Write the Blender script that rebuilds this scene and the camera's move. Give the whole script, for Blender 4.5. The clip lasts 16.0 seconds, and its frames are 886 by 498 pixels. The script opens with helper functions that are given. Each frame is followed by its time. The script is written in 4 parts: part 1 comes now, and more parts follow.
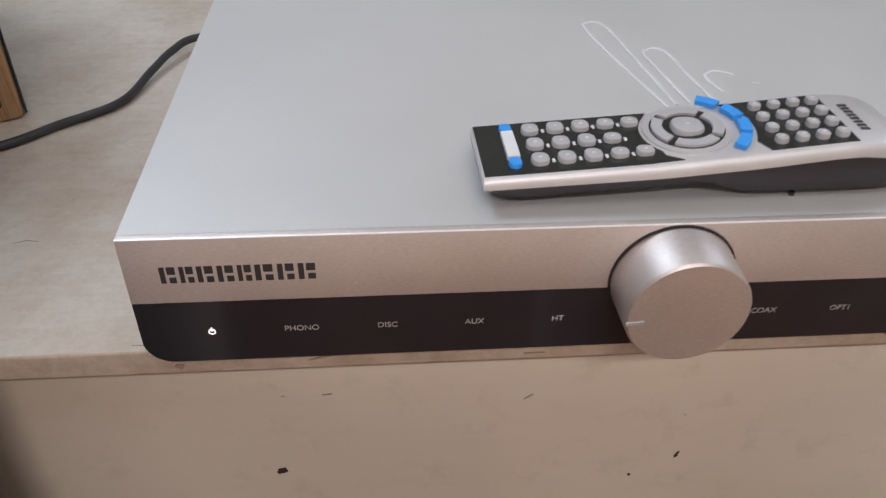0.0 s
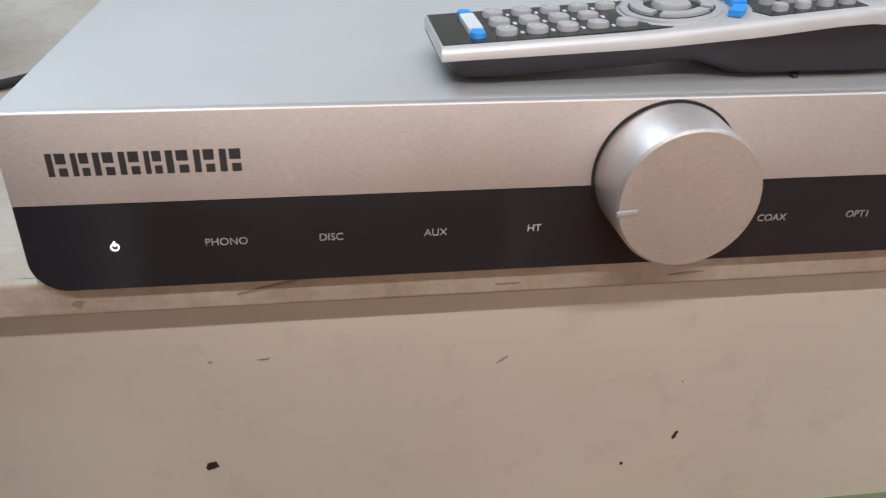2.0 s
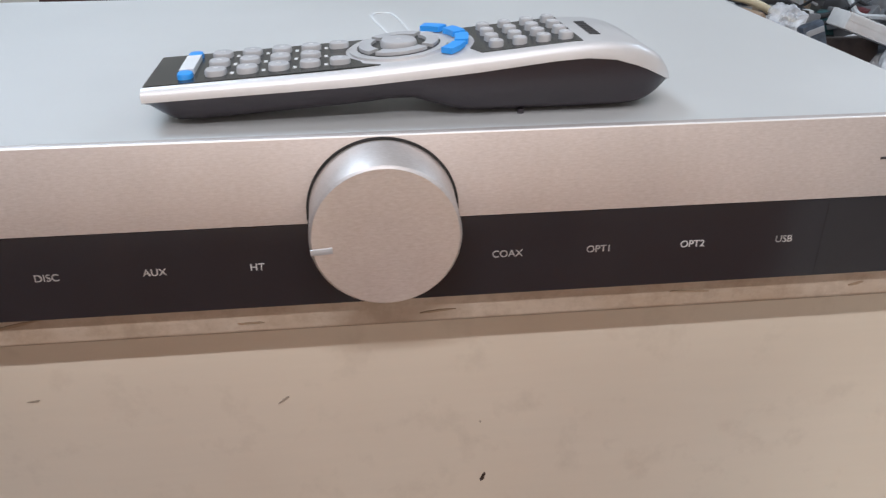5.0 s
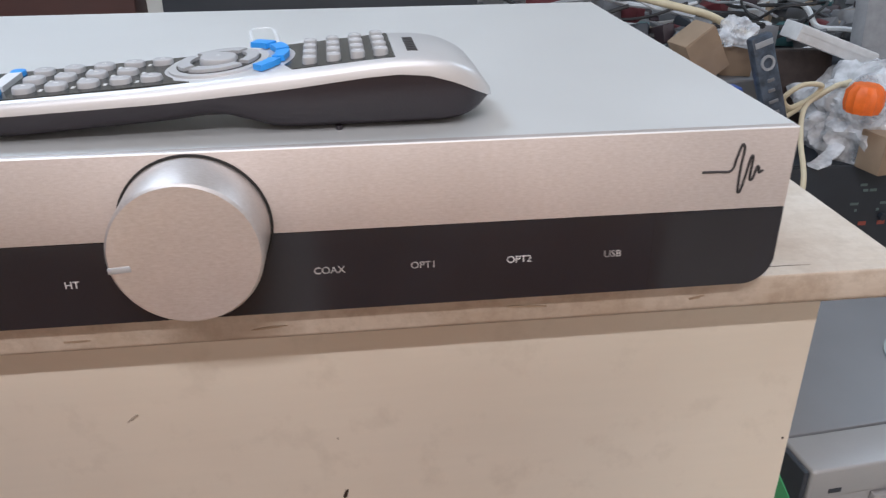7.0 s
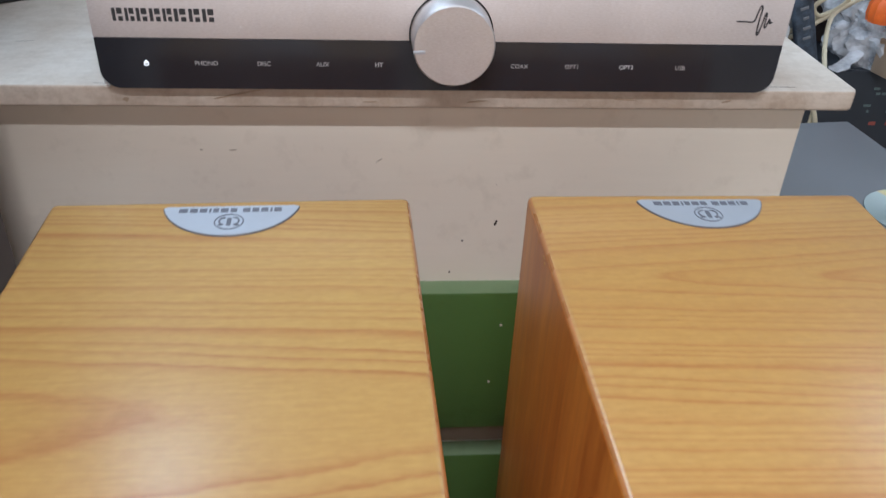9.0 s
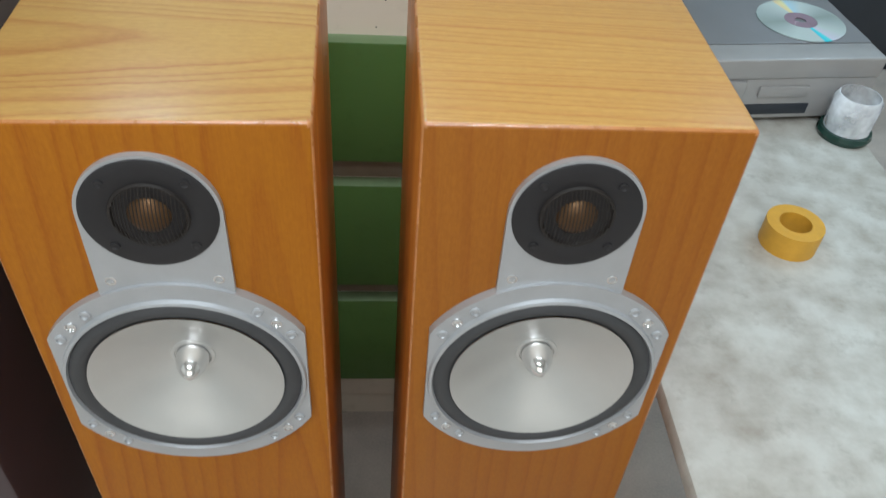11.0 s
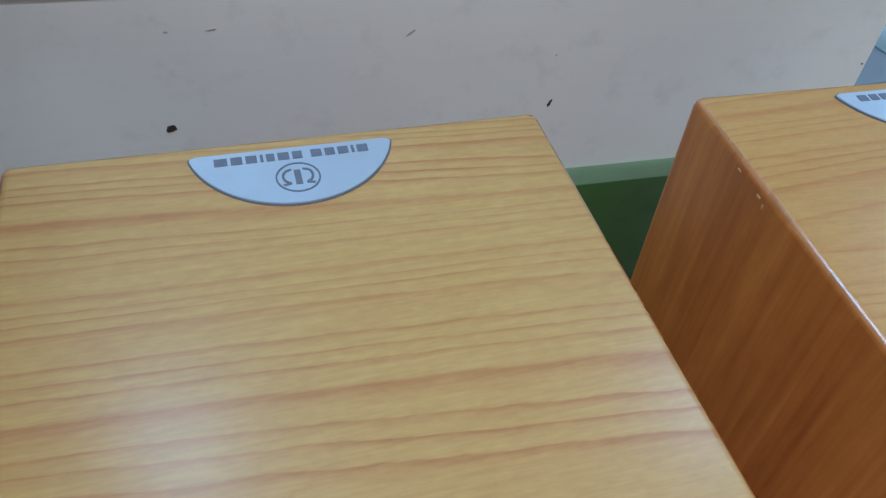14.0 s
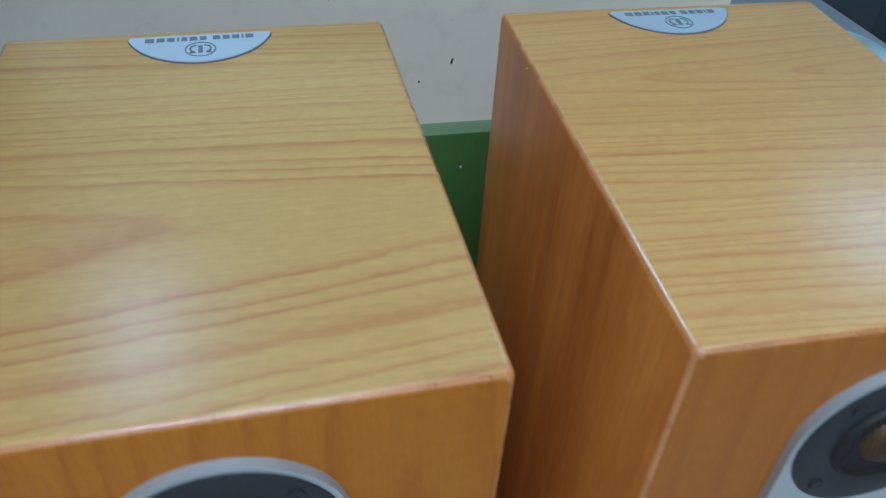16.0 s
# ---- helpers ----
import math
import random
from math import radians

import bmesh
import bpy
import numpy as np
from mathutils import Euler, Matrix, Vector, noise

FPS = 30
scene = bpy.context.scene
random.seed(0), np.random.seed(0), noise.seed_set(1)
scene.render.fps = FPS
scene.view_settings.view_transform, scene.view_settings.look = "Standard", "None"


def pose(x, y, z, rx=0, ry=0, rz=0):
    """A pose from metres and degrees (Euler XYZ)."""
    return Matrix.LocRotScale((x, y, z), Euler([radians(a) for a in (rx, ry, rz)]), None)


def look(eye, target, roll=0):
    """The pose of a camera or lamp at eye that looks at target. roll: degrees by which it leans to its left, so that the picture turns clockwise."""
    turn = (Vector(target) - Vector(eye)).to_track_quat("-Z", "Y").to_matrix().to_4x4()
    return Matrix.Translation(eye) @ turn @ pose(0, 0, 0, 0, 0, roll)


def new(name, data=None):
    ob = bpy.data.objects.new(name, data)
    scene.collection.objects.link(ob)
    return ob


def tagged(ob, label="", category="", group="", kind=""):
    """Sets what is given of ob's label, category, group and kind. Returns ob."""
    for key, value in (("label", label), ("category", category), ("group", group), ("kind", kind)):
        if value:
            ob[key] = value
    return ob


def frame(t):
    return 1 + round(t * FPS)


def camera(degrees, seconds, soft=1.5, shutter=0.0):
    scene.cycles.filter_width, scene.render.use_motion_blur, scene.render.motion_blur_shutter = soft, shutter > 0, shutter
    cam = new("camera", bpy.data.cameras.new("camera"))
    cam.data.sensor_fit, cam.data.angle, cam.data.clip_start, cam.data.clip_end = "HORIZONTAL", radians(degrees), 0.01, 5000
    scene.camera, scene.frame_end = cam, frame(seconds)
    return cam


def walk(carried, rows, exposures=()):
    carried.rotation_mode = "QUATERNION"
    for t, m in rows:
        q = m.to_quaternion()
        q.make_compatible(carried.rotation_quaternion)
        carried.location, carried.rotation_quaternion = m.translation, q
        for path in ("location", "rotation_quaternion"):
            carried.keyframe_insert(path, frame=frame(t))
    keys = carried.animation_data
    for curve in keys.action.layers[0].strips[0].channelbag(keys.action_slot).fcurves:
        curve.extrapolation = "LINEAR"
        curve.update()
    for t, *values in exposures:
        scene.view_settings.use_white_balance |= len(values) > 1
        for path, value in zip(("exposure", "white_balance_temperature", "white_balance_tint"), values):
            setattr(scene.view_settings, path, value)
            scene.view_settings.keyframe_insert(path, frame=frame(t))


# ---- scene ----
cam = camera(57.7, 16.0, 1.3, 0.4)
PATH = [
    (0, (-0.115, -0.246, 1.106), (0.028, 1.341, -0.103), 1.3),
    (0.5, (-0.131, -0.239, 1.061), (0.07, 1.417, -0.041), 0.7),
    (1, (-0.137, -0.237, 1.034), (0.125, 1.441, -0.022), 1.6),
    (1.5, (-0.13, -0.24, 1.024), (0.149, 1.45, -0.007), 2.6),
    (2, (-0.111, -0.243, 1.015), (0.134, 1.473, 0.016), 1.4),
    (2.5, (-0.097, -0.244, 1.016), (0.129, 1.486, 0.038), 0.9),
    (3, (-0.076, -0.25, 1.015), (0.128, 1.497, 0.064), 0.4),
    (3.5, (-0.055, -0.252, 1.016), (0.128, 1.508, 0.085), -0.0),
    (4, (-0.038, -0.253, 1.014), (0.15, 1.514, 0.097), 0.0),
    (6.5, (0.039, -0.254, 1.017), (0.245, 1.513, 0.104), -0.3),
    (7, (0.055, -0.259, 1.016), (0.269, 1.519, 0.126), -0.2),
    (7.5, (0.068, -0.289, 1.019), (0.254, 1.478, 0.101), 0.2),
    (8, (0.045, -0.344, 1.026), (0.198, 1.404, 0.066), 0.4),
    (8.5, (-0.011, -0.424, 1.042), (0.148, 1.296, 0.033), 1.5),
    (9, (-0.045, -0.487, 1.06), (0.114, 1.182, -0.029), 2.5),
    (9.5, (-0.043, -0.539, 1.072), (0.135, 1.085, -0.082), 3.7),
    (10, (-0.027, -0.591, 1.08), (0.163, 0.992, -0.128), 4.6),
    (10.2, (-0.026, -0.612, 1.083), (0.176, 0.951, -0.149), 5.0),
    (11.25, (0.02, -0.72, 1.086), (0.165, 0.735, -0.29), 4.6),
    (12.3, (-0.017, -0.637, 1.072), (0.095, 0.845, -0.267), 3.6),
    (12.5, (-0.046, -0.575, 1.071), (0.068, 0.883, -0.293), 3.6),
    (13, (-0.107, -0.442, 1.045), (0.11, 0.989, -0.336), 4.9),
    (13.5, (-0.13, -0.366, 1.036), (0.216, 0.973, -0.409), 5.7),
    (14, (-0.135, -0.339, 1.022), (0.305, 1.0, -0.398), 6.3),
    (14.5, (-0.144, -0.339, 1.017), (0.342, 0.996, -0.391), 7.0),
    (15, (-0.133, -0.373, 1.02), (0.349, 0.982, -0.37), 6.1),
    (15.5, (-0.115, -0.438, 1.03), (0.322, 0.963, -0.329), 5.4),
    (16, (-0.083, -0.505, 1.033), (0.271, 0.968, -0.272), 3.6),
]
EXPOSURES = [
    (0.0, -0.36, 6450, 16),
    (0.5, -0.35, 6350, 14),
    (1.5, -0.13, 6150, 11),
    (3.0, 0.0, 6050, 11),
    (7.0, 0.05, 5950, 12),
    (8.5, 0.05, 5850, 16),
    (9.0, 0.02, 5450, 8),
    (9.5, 0.04, 5150, 2),
    (10.0, 0.08, 5350, 0),
    (12.3, 0.20, 5650, -4),
    (12.5, 0.25, 5600, -6),
    (13.0, 0.10, 5100, 1),
    (13.5, -0.20, 4600, 9),
    (14.0, -0.22, 4480, 0),
    (14.5, -0.20, 4450, 0),
    (15.5, -0.16, 4400, -5),
    (16.0, -0.18, 4400, -8),
]
walk(cam, [(t, look(eye, target, roll)) for t, eye, target, roll in PATH], EXPOSURES)

# ---- light: fluorescent ceiling lamps and added fill lights in a closed workshop room ----
world = bpy.data.worlds.new("room_air")
scene.world = world
world.use_nodes = True
world.node_tree.nodes["Background"].inputs[0].default_value = (0.75, 0.85, 1.0, 1)
world.node_tree.nodes["Background"].inputs[1].default_value = 0.05


def ceiling_lamp(x, y, z, sx, sy, watts, colour, tilt=0.0):
    data = bpy.data.lights.new("ceiling_lamp_light", "AREA")
    data.shape, data.size, data.size_y, data.energy, data.color = "RECTANGLE", sx, sy, watts, colour
    ob = new("ceiling_lamp_light", data)
    ob.matrix_world = pose(x, y, z, tilt)
    return ob


LAMPS = [(-0.20, -1.58, 2.50, 1.3, 0.07), (-0.84, 0.74, 2.50, 0.75, 0.65), (1.88, 0.86, 2.50, 0.75, 0.65), (0.10, -0.55, 2.50, 1.2, 0.6)]
ceiling_lamp(*LAMPS[0], 33, (1.0, 0.945, 0.915))
ceiling_lamp(*LAMPS[1], 21, (0.74, 0.89, 1.0))
ceiling_lamp(*LAMPS[2], 15, (0.74, 0.89, 1.0))
# broad overhead panel with no known source, added as fill on upward surfaces
ceiling_lamp(*LAMPS[3], 9, (0.98, 0.95, 0.93))
# warm fill light; the unseen window behind the camera is added to hold it
FILL_WINDOW = (-1.2, 1.2, 0.95, 2.15)
ceiling_lamp(0.0, -2.55, 1.55, 2.3, 1.1, 15, (1.0, 0.82, 0.68), 90).name = "window_fill_light"


# ---- materials ----
def nodes_of(name):
    m = bpy.data.materials.new(name)
    m.use_nodes = True
    nt = m.node_tree
    return m, nt, nt.nodes["Principled BSDF"]


def add(nt, kind, **values):
    n = nt.nodes.new(kind)
    for key, v in values.items():
        n.inputs[key.replace("_", " ")].default_value = v
    return n


def math_node(nt, op, a, b=0.0):
    n = nt.nodes.new("ShaderNodeMath")
    n.operation = op
    for k, v in enumerate((a, b)):
        if isinstance(v, (int, float)):
            n.inputs[k].default_value = v
        else:
            nt.links.new(v, n.inputs[k])
    return n.outputs[0]


def ramp(nt, fac, stops):
    n = nt.nodes.new("ShaderNodeValToRGB")
    while len(n.color_ramp.elements) < len(stops):
        n.color_ramp.elements.new(0.5)
    for e, (p, c) in zip(n.color_ramp.elements, stops):
        e.position, e.color = p, (*c, 1)
    nt.links.new(fac, n.inputs[0])
    return n.outputs[0]


def mix(nt, fac, a, b, how="MIX"):
    n = nt.nodes.new("ShaderNodeMix")
    n.data_type, n.blend_type = "RGBA", how
    for k, v in ((0, fac), (6, a), (7, b)):
        if isinstance(v, (int, float)):
            n.inputs[k].default_value = v
        elif isinstance(v, tuple):
            n.inputs[k].default_value = (*v, 1)
        else:
            nt.links.new(v, n.inputs[k])
    return n.outputs[2]


def coords(nt, scale=(1, 1, 1), at=(0, 0, 0)):
    tc, mp = nt.nodes.new("ShaderNodeTexCoord"), nt.nodes.new("ShaderNodeMapping")
    nt.links.new(tc.outputs["Object"], mp.inputs[0])
    mp.inputs["Scale"].default_value, mp.inputs["Location"].default_value = scale, at
    return mp.outputs[0]


def noise_of(nt, vec, scale, detail=4.0, rough=0.55):
    n = add(nt, "ShaderNodeTexNoise", Scale=scale, Detail=detail, Roughness=rough)
    nt.links.new(vec, n.inputs["Vector"])
    return n.outputs["Fac"]


def bump(nt, bsdf, height, strength, distance=0.001):
    n = add(nt, "ShaderNodeBump", Strength=strength, Distance=distance)
    nt.links.new(height, n.inputs["Height"])
    nt.links.new(n.outputs[0], bsdf.inputs["Normal"])


def plain(name, colour, rough=0.5, metal=0.0, vary=0.12, scale=40.0, grain=0.1, coat=0.0, fine=900.0):
    """A surface with soft large mottling, a fine grain and matching relief."""
    m, nt, b = nodes_of(name)
    v = coords(nt)
    big, small = noise_of(nt, v, scale), noise_of(nt, v, fine, 2.0)
    dark, light = tuple(c * (1 - vary) for c in colour), tuple(min(1.0, c * (1 + vary)) for c in colour)
    c = ramp(nt, big, [(0.3, dark), (0.7, light)])
    nt.links.new(mix(nt, 0.25, c, ramp(nt, small, [(0.3, dark), (0.7, light)])), b.inputs["Base Color"])
    nt.links.new(math_node(nt, "ADD", math_node(nt, "MULTIPLY", big, 0.16), rough - 0.08), b.inputs["Roughness"])
    b.inputs["Metallic"].default_value, b.inputs["Coat Weight"].default_value = metal, coat
    b.inputs["Coat Roughness"].default_value = 0.12
    if grain:
        bump(nt, b, small, grain, 0.0004)
    return m


def wood(name, along, across, mid, spread, slant, freq, light, dark, seed, rough=0.34, phase=0.0, skew=1.0, coat=0.40):
    """Plain-sawn veneer: cone-shaped growth rings cut by the surface, with fibres along the grain."""
    m, nt, b = nodes_of(name)
    stretch, wavy, fib = [1.0, 1.0, 1.0], [1.0, 1.0, 1.0], [260.0, 260.0, 260.0]
    stretch["xyz".index(along)], wavy["xyz".index(along)], fib["xyz".index(along)] = 0.10, 0.45, 14.0
    bent = coords(nt, tuple(stretch), (seed * 2, seed, seed * 3))
    wave = coords(nt, tuple(wavy), (seed, seed * 0.7, seed * 1.3))
    sep = nt.nodes.new("ShaderNodeSeparateXYZ")
    nt.links.new(coords(nt), sep.inputs[0])
    u, w = sep.outputs["xyz".index(along)], sep.outputs["xyz".index(across)]
    wob = math_node(nt, "MULTIPLY", math_node(nt, "SUBTRACT", noise_of(nt, bent, 16, 1.5, 0.5), 0.5), 0.030)
    wob2 = math_node(nt, "MULTIPLY", math_node(nt, "SUBTRACT", noise_of(nt, wave, 55, 4.0, 0.6), 0.5), 0.0030)
    off = math_node(nt, "ADD", math_node(nt, "SUBTRACT", w, mid), wob)
    # one flank of the figure may be drawn out wider than the other
    off = math_node(nt, "ADD", math_node(nt, "MAXIMUM", off, 0.0), math_node(nt, "MULTIPLY", math_node(nt, "MINIMUM", off, 0.0), skew))
    r = math_node(nt, "SQRT", math_node(nt, "ADD", math_node(nt, "MULTIPLY", off, off), spread * spread))
    r = math_node(nt, "ADD", math_node(nt, "ADD", r, math_node(nt, "MULTIPLY", u, slant)), wob2)
    # rings of uneven width
    r = math_node(nt, "ADD", r, math_node(nt, "MULTIPLY", math_node(nt, "SINE", math_node(nt, "MULTIPLY", r, freq * 1.7)), 0.0022))
    ring = math_node(nt, "FRACT", math_node(nt, "ADD", math_node(nt, "MULTIPLY", r, freq), phase))
    grey = lambda k: (k, k, k)
    late = ramp(nt, ring, [(0.0, grey(0.16)), (0.10, grey(0.03)), (0.45, grey(0.08)), (0.70, grey(0.34)), (0.86, grey(0.85)), (0.93, grey(1.0)), (1.0, grey(0.20))])
    # each ring is strong in places and fades in others
    fade = ramp(nt, noise_of(nt, bent, 34.0, 3.0, 0.6), [(0.30, grey(0.45)), (0.62, grey(1.0))])
    c = mix(nt, math_node(nt, "MULTIPLY", late, fade), light, dark)
    fibre = noise_of(nt, coords(nt, tuple(fib), (seed, 0, seed)), 3.0, 3.0, 0.6)
    c = mix(nt, 0.22, c, ramp(nt, fibre, [(0.35, tuple(0.8 * a for a in dark)), (0.65, light)]))
    # short flecks and a cloudy figure
    fleck = ramp(nt, noise_of(nt, wave, 420.0, 2.0, 0.6), [(0.35, (0.86, 0.82, 0.76)), (0.65, (1.0, 1.0, 1.0))])
    c = mix(nt, 0.55, c, mix(nt, 1.0, c, fleck, "MULTIPLY"))
    patch = noise_of(nt, bent, 9.0, 2.0)
    c = mix(nt, 0.50, c, mix(nt, 1.0, c, ramp(nt, patch, [(0.3, (0.84, 0.74, 0.60)), (0.7, (1.0, 1.0, 1.0))]), "MULTIPLY"))
    nt.links.new(c, b.inputs["Base Color"])
    b.inputs["Coat Weight"].default_value, b.inputs["Coat Roughness"].default_value = coat, 0.26
    b.inputs["Specular IOR Level"].default_value = 0.2 + 0.75 * coat
    nt.links.new(math_node(nt, "ADD", math_node(nt, "MULTIPLY", fibre, 0.15), rough), b.inputs["Roughness"])
    bump(nt, b, fibre, 0.08, 0.0003)
    return m


def streaked(name, along, light, dark, seed):
    """Quarter-cut veneer: uneven bright and dark streaks along the grain, with short slanting flecks."""
    m, nt, b = nodes_of(name)
    k = "xyz".index(along)
    wide, thin, ray = [22.0, 22.0, 22.0], [190.0, 190.0, 190.0], [1.0, 1.0, 1.0]
    wide[k], thin[k], ray[k] = 1.6, 6.0, 0.35
    n1 = noise_of(nt, coords(nt, tuple(wide), (seed, seed, seed)), 1.6, 4.0, 0.6)
    n2 = noise_of(nt, coords(nt, tuple(thin), (seed, 0, seed)), 1.5, 3.0, 0.6)
    n3 = noise_of(nt, coords(nt, tuple(ray), (0, seed, 0)), 160.0, 3.0, 0.6)
    bright = tuple(min(1.0, a * g) for a, g in zip(light, (1.15, 1.32, 1.4)))
    c = ramp(nt, n1, [(0.28, dark), (0.47, tuple((a + d) / 2 for a, d in zip(light, dark))), (0.58, light), (0.72, bright)])
    c = mix(nt, 0.35, c, ramp(nt, n2, [(0.32, dark), (0.60, light), (0.74, bright)]))
    c = mix(nt, 0.5, c, mix(nt, 1.0, c, ramp(nt, n3, [(0.35, (0.80, 0.72, 0.64)), (0.65, (1.0, 1.0, 1.0))]), "MULTIPLY"))
    nt.links.new(c, b.inputs["Base Color"])
    b.inputs["Coat Weight"].default_value, b.inputs["Coat Roughness"].default_value = 0.18, 0.28
    nt.links.new(math_node(nt, "ADD", math_node(nt, "MULTIPLY", n2, 0.15), 0.32), b.inputs["Roughness"])
    b.inputs["Specular IOR Level"].default_value = 0.35
    bump(nt, b, n2, 0.08, 0.0003)
    return m


def painted(name, colour, stain, rough=0.45, cloud_size=5.0, speck=0.0):
    """Old brushed enamel paint: cloudy grime, faint brush strokes, small pits."""
    m, nt, b = nodes_of(name)
    v = coords(nt)
    cloud, mid_, fine = noise_of(nt, v, cloud_size, 5.0), noise_of(nt, v, 38.0, 5.0, 0.65), noise_of(nt, coords(nt, (6, 90, 90)), 3.0, 3.0)
    c = mix(nt, ramp(nt, cloud, [(0.35, (0, 0, 0)), (0.75, (0.8, 0.8, 0.8))]), colour, stain)
    c = mix(nt, ramp(nt, mid_, [(0.55, (0, 0, 0)), (0.80, (0.5, 0.5, 0.5))]), c, tuple(0.75 * s for s in stain))
    c = mix(nt, ramp(nt, fine, [(0.3, (0, 0, 0)), (0.8, (0.18, 0.18, 0.18))]), c, tuple(0.85 * s for s in colour))
    if speck:
        dots = ramp(nt, noise_of(nt, v, 170.0, 5.0, 0.7), [(0.40, (0.62, 0.56, 0.50)), (0.56, (1.0, 1.0, 1.0))])
        streak = ramp(nt, noise_of(nt, coords(nt, (14.0, 90.0, 90.0)), 1.3, 4.0, 0.65), [(0.36, (0.74, 0.66, 0.58)), (0.58, (1.0, 1.0, 1.0))])
        c = mix(nt, speck, c, mix(nt, 1.0, mix(nt, 1.0, c, dots, "MULTIPLY"), streak, "MULTIPLY"))
    nt.links.new(c, b.inputs["Base Color"])
    nt.links.new(math_node(nt, "ADD", math_node(nt, "MULTIPLY", mid_, 0.2), rough - 0.1), b.inputs["Roughness"])
    bump(nt, b, mid_, 0.12, 0.0008)
    return m


CREAM = painted("old_cream_paint", (0.735, 0.660, 0.550), (0.680, 0.585, 0.465), 0.40)
SLAB = painted("worn_white_tabletop", (0.63, 0.575, 0.505), (0.47, 0.385, 0.30), 0.6, 20.0, 0.22)
SLAB_EDGE = painted("stained_tabletop_edge", (0.60, 0.515, 0.425), (0.40, 0.295, 0.205), 0.65, 30.0, 0.35)
GREEN = painted("green_enamel", (0.105, 0.205, 0.045), (0.072, 0.145, 0.032))
GREEN_LEDGE_LIT = painted("lit_ledge_green_enamel", (0.235, 0.315, 0.165), (0.15, 0.235, 0.10))
RAIL_DARK = painted("bare_brown_wood", (0.30, 0.225, 0.17), (0.20, 0.14, 0.10), 0.6, 18.0)
BENCH = painted("dirty_white_board", (0.55, 0.54, 0.50), (0.25, 0.21, 0.16), 0.6, 22.0)
# pinkish tint stands in for warm reflections on the front
ALU = plain("blasted_aluminium_warm_tint", (0.665, 0.610, 0.590), 0.50, 0.72, 0.10, 14.0, 0.18, fine=2400.0)


def scuffed(m):
    """Adds sparse pale scuffs to a metal."""
    nt = m.node_tree
    b = nt.nodes["Principled BSDF"]
    v = coords(nt)
    where = ramp(nt, noise_of(nt, v, 22.0, 2.0), [(0.60, (0, 0, 0)), (0.72, (1, 1, 1))])
    speck = ramp(nt, noise_of(nt, coords(nt, (1.0, 1.0, 0.6)), 420.0, 3.0, 0.7), [(0.60, (0, 0, 0)), (0.68, (1, 1, 1))])
    old = b.inputs["Base Color"].links[0].from_socket
    fac = math_node(nt, "MULTIPLY", math_node(nt, "MULTIPLY", where, speck), 0.55)
    # fine brush lines along the face
    line = ramp(nt, noise_of(nt, coords(nt, (260.0, 900.0, 900.0)), 1.6, 3.0, 0.65), [(0.32, (0.88, 0.86, 0.84)), (0.68, (1.0, 1.0, 1.0))])
    old = mix(nt, 1.0, old, line, "MULTIPLY")
    nt.links.new(mix(nt, fac, old, (0.86, 0.85, 0.84)), b.inputs["Base Color"])
    return m


ALU = scuffed(ALU)
# same metal as the face, coloured paler and flatter for light from above
ALU_LID_LIT = plain("lit_aluminium_lid", (0.70, 0.705, 0.70), 0.46, 0.45, 0.04, 9.0, 0.10, fine=3200.0)
# knob carries the face's painted warm reflection tint
ALU_KNOB = plain("turned_aluminium_warm_tint", (0.67, 0.620, 0.600), 0.46, 0.74, 0.08, 30.0, 0.14, fine=2400.0)
ALU_KNOB = scuffed(ALU_KNOB)
ALU_EDGE_GLINT = plain("chamfer_glint", (0.90, 0.90, 0.90), 0.34, 0.35, 0.04, 60.0, 0.0)
GLOSS_BLACK = plain("black_acrylic", (0.022, 0.022, 0.027), 0.17, 0.0, 0.1, 20.0, 0.0)
DISPLAY = plain("smoked_display", (0.022, 0.022, 0.026), 0.14, 0.0, 0.1, 20.0, 0.0)
PRINT_DARK = plain("dark_grey_print", (0.035, 0.033, 0.035), 0.5, 0.0, 0.1, 90.0, 0.0)
PRINT_WHITE = plain("pale_print", (0.68, 0.68, 0.68), 0.4, 0.0, 0.15, 300.0, 0.0)
BADGE_PRINT = plain("grey_badge_print", (0.13, 0.13, 0.15), 0.5, 0.0, 0.15, 300.0, 0.0)
# strong colour mottling stands in for patchy reflections on the letters
LABEL_METAL = plain("engraved_label_metal", (0.55, 0.55, 0.55), 0.30, 0.4, 0.6, 160.0, 0.0)
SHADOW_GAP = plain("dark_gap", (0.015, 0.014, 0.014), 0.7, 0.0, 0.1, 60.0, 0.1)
RUBBER = plain("black_rubber", (0.022, 0.022, 0.023), 0.55, 0.0, 0.2, 90.0, 0.2)
DARK_SHELL = plain("dark_grey_plastic", (0.021, 0.016, 0.022), 0.42, 0.0, 0.1, 50.0, 0.2, fine=1800.0)
SILVER_PLASTIC = plain("silver_plastic", (0.60, 0.595, 0.60), 0.40, 0.35, 0.04, 60.0, 0.05)
PANEL_BLACK = plain("black_keypad", (0.024, 0.026, 0.024), 0.22, 0.0, 0.2, 60.0, 0.0)
KEY_GREY = plain("grey_key_rubber", (0.43, 0.43, 0.44), 0.5, 0.0, 0.06, 200.0, 0.1)
KEY_BLUE = plain("blue_key_rubber", (0.04, 0.32, 0.85), 0.42, 0.0, 0.06, 200.0, 0.1)
KEY_WHITE = plain("white_key_rubber", (0.72, 0.74, 0.76), 0.45, 0.0, 0.05, 200.0, 0.1)
PLATE = plain("brushed_badge", (0.50, 0.525, 0.565), 0.42, 0.5, 0.05, 60.0, 0.1)
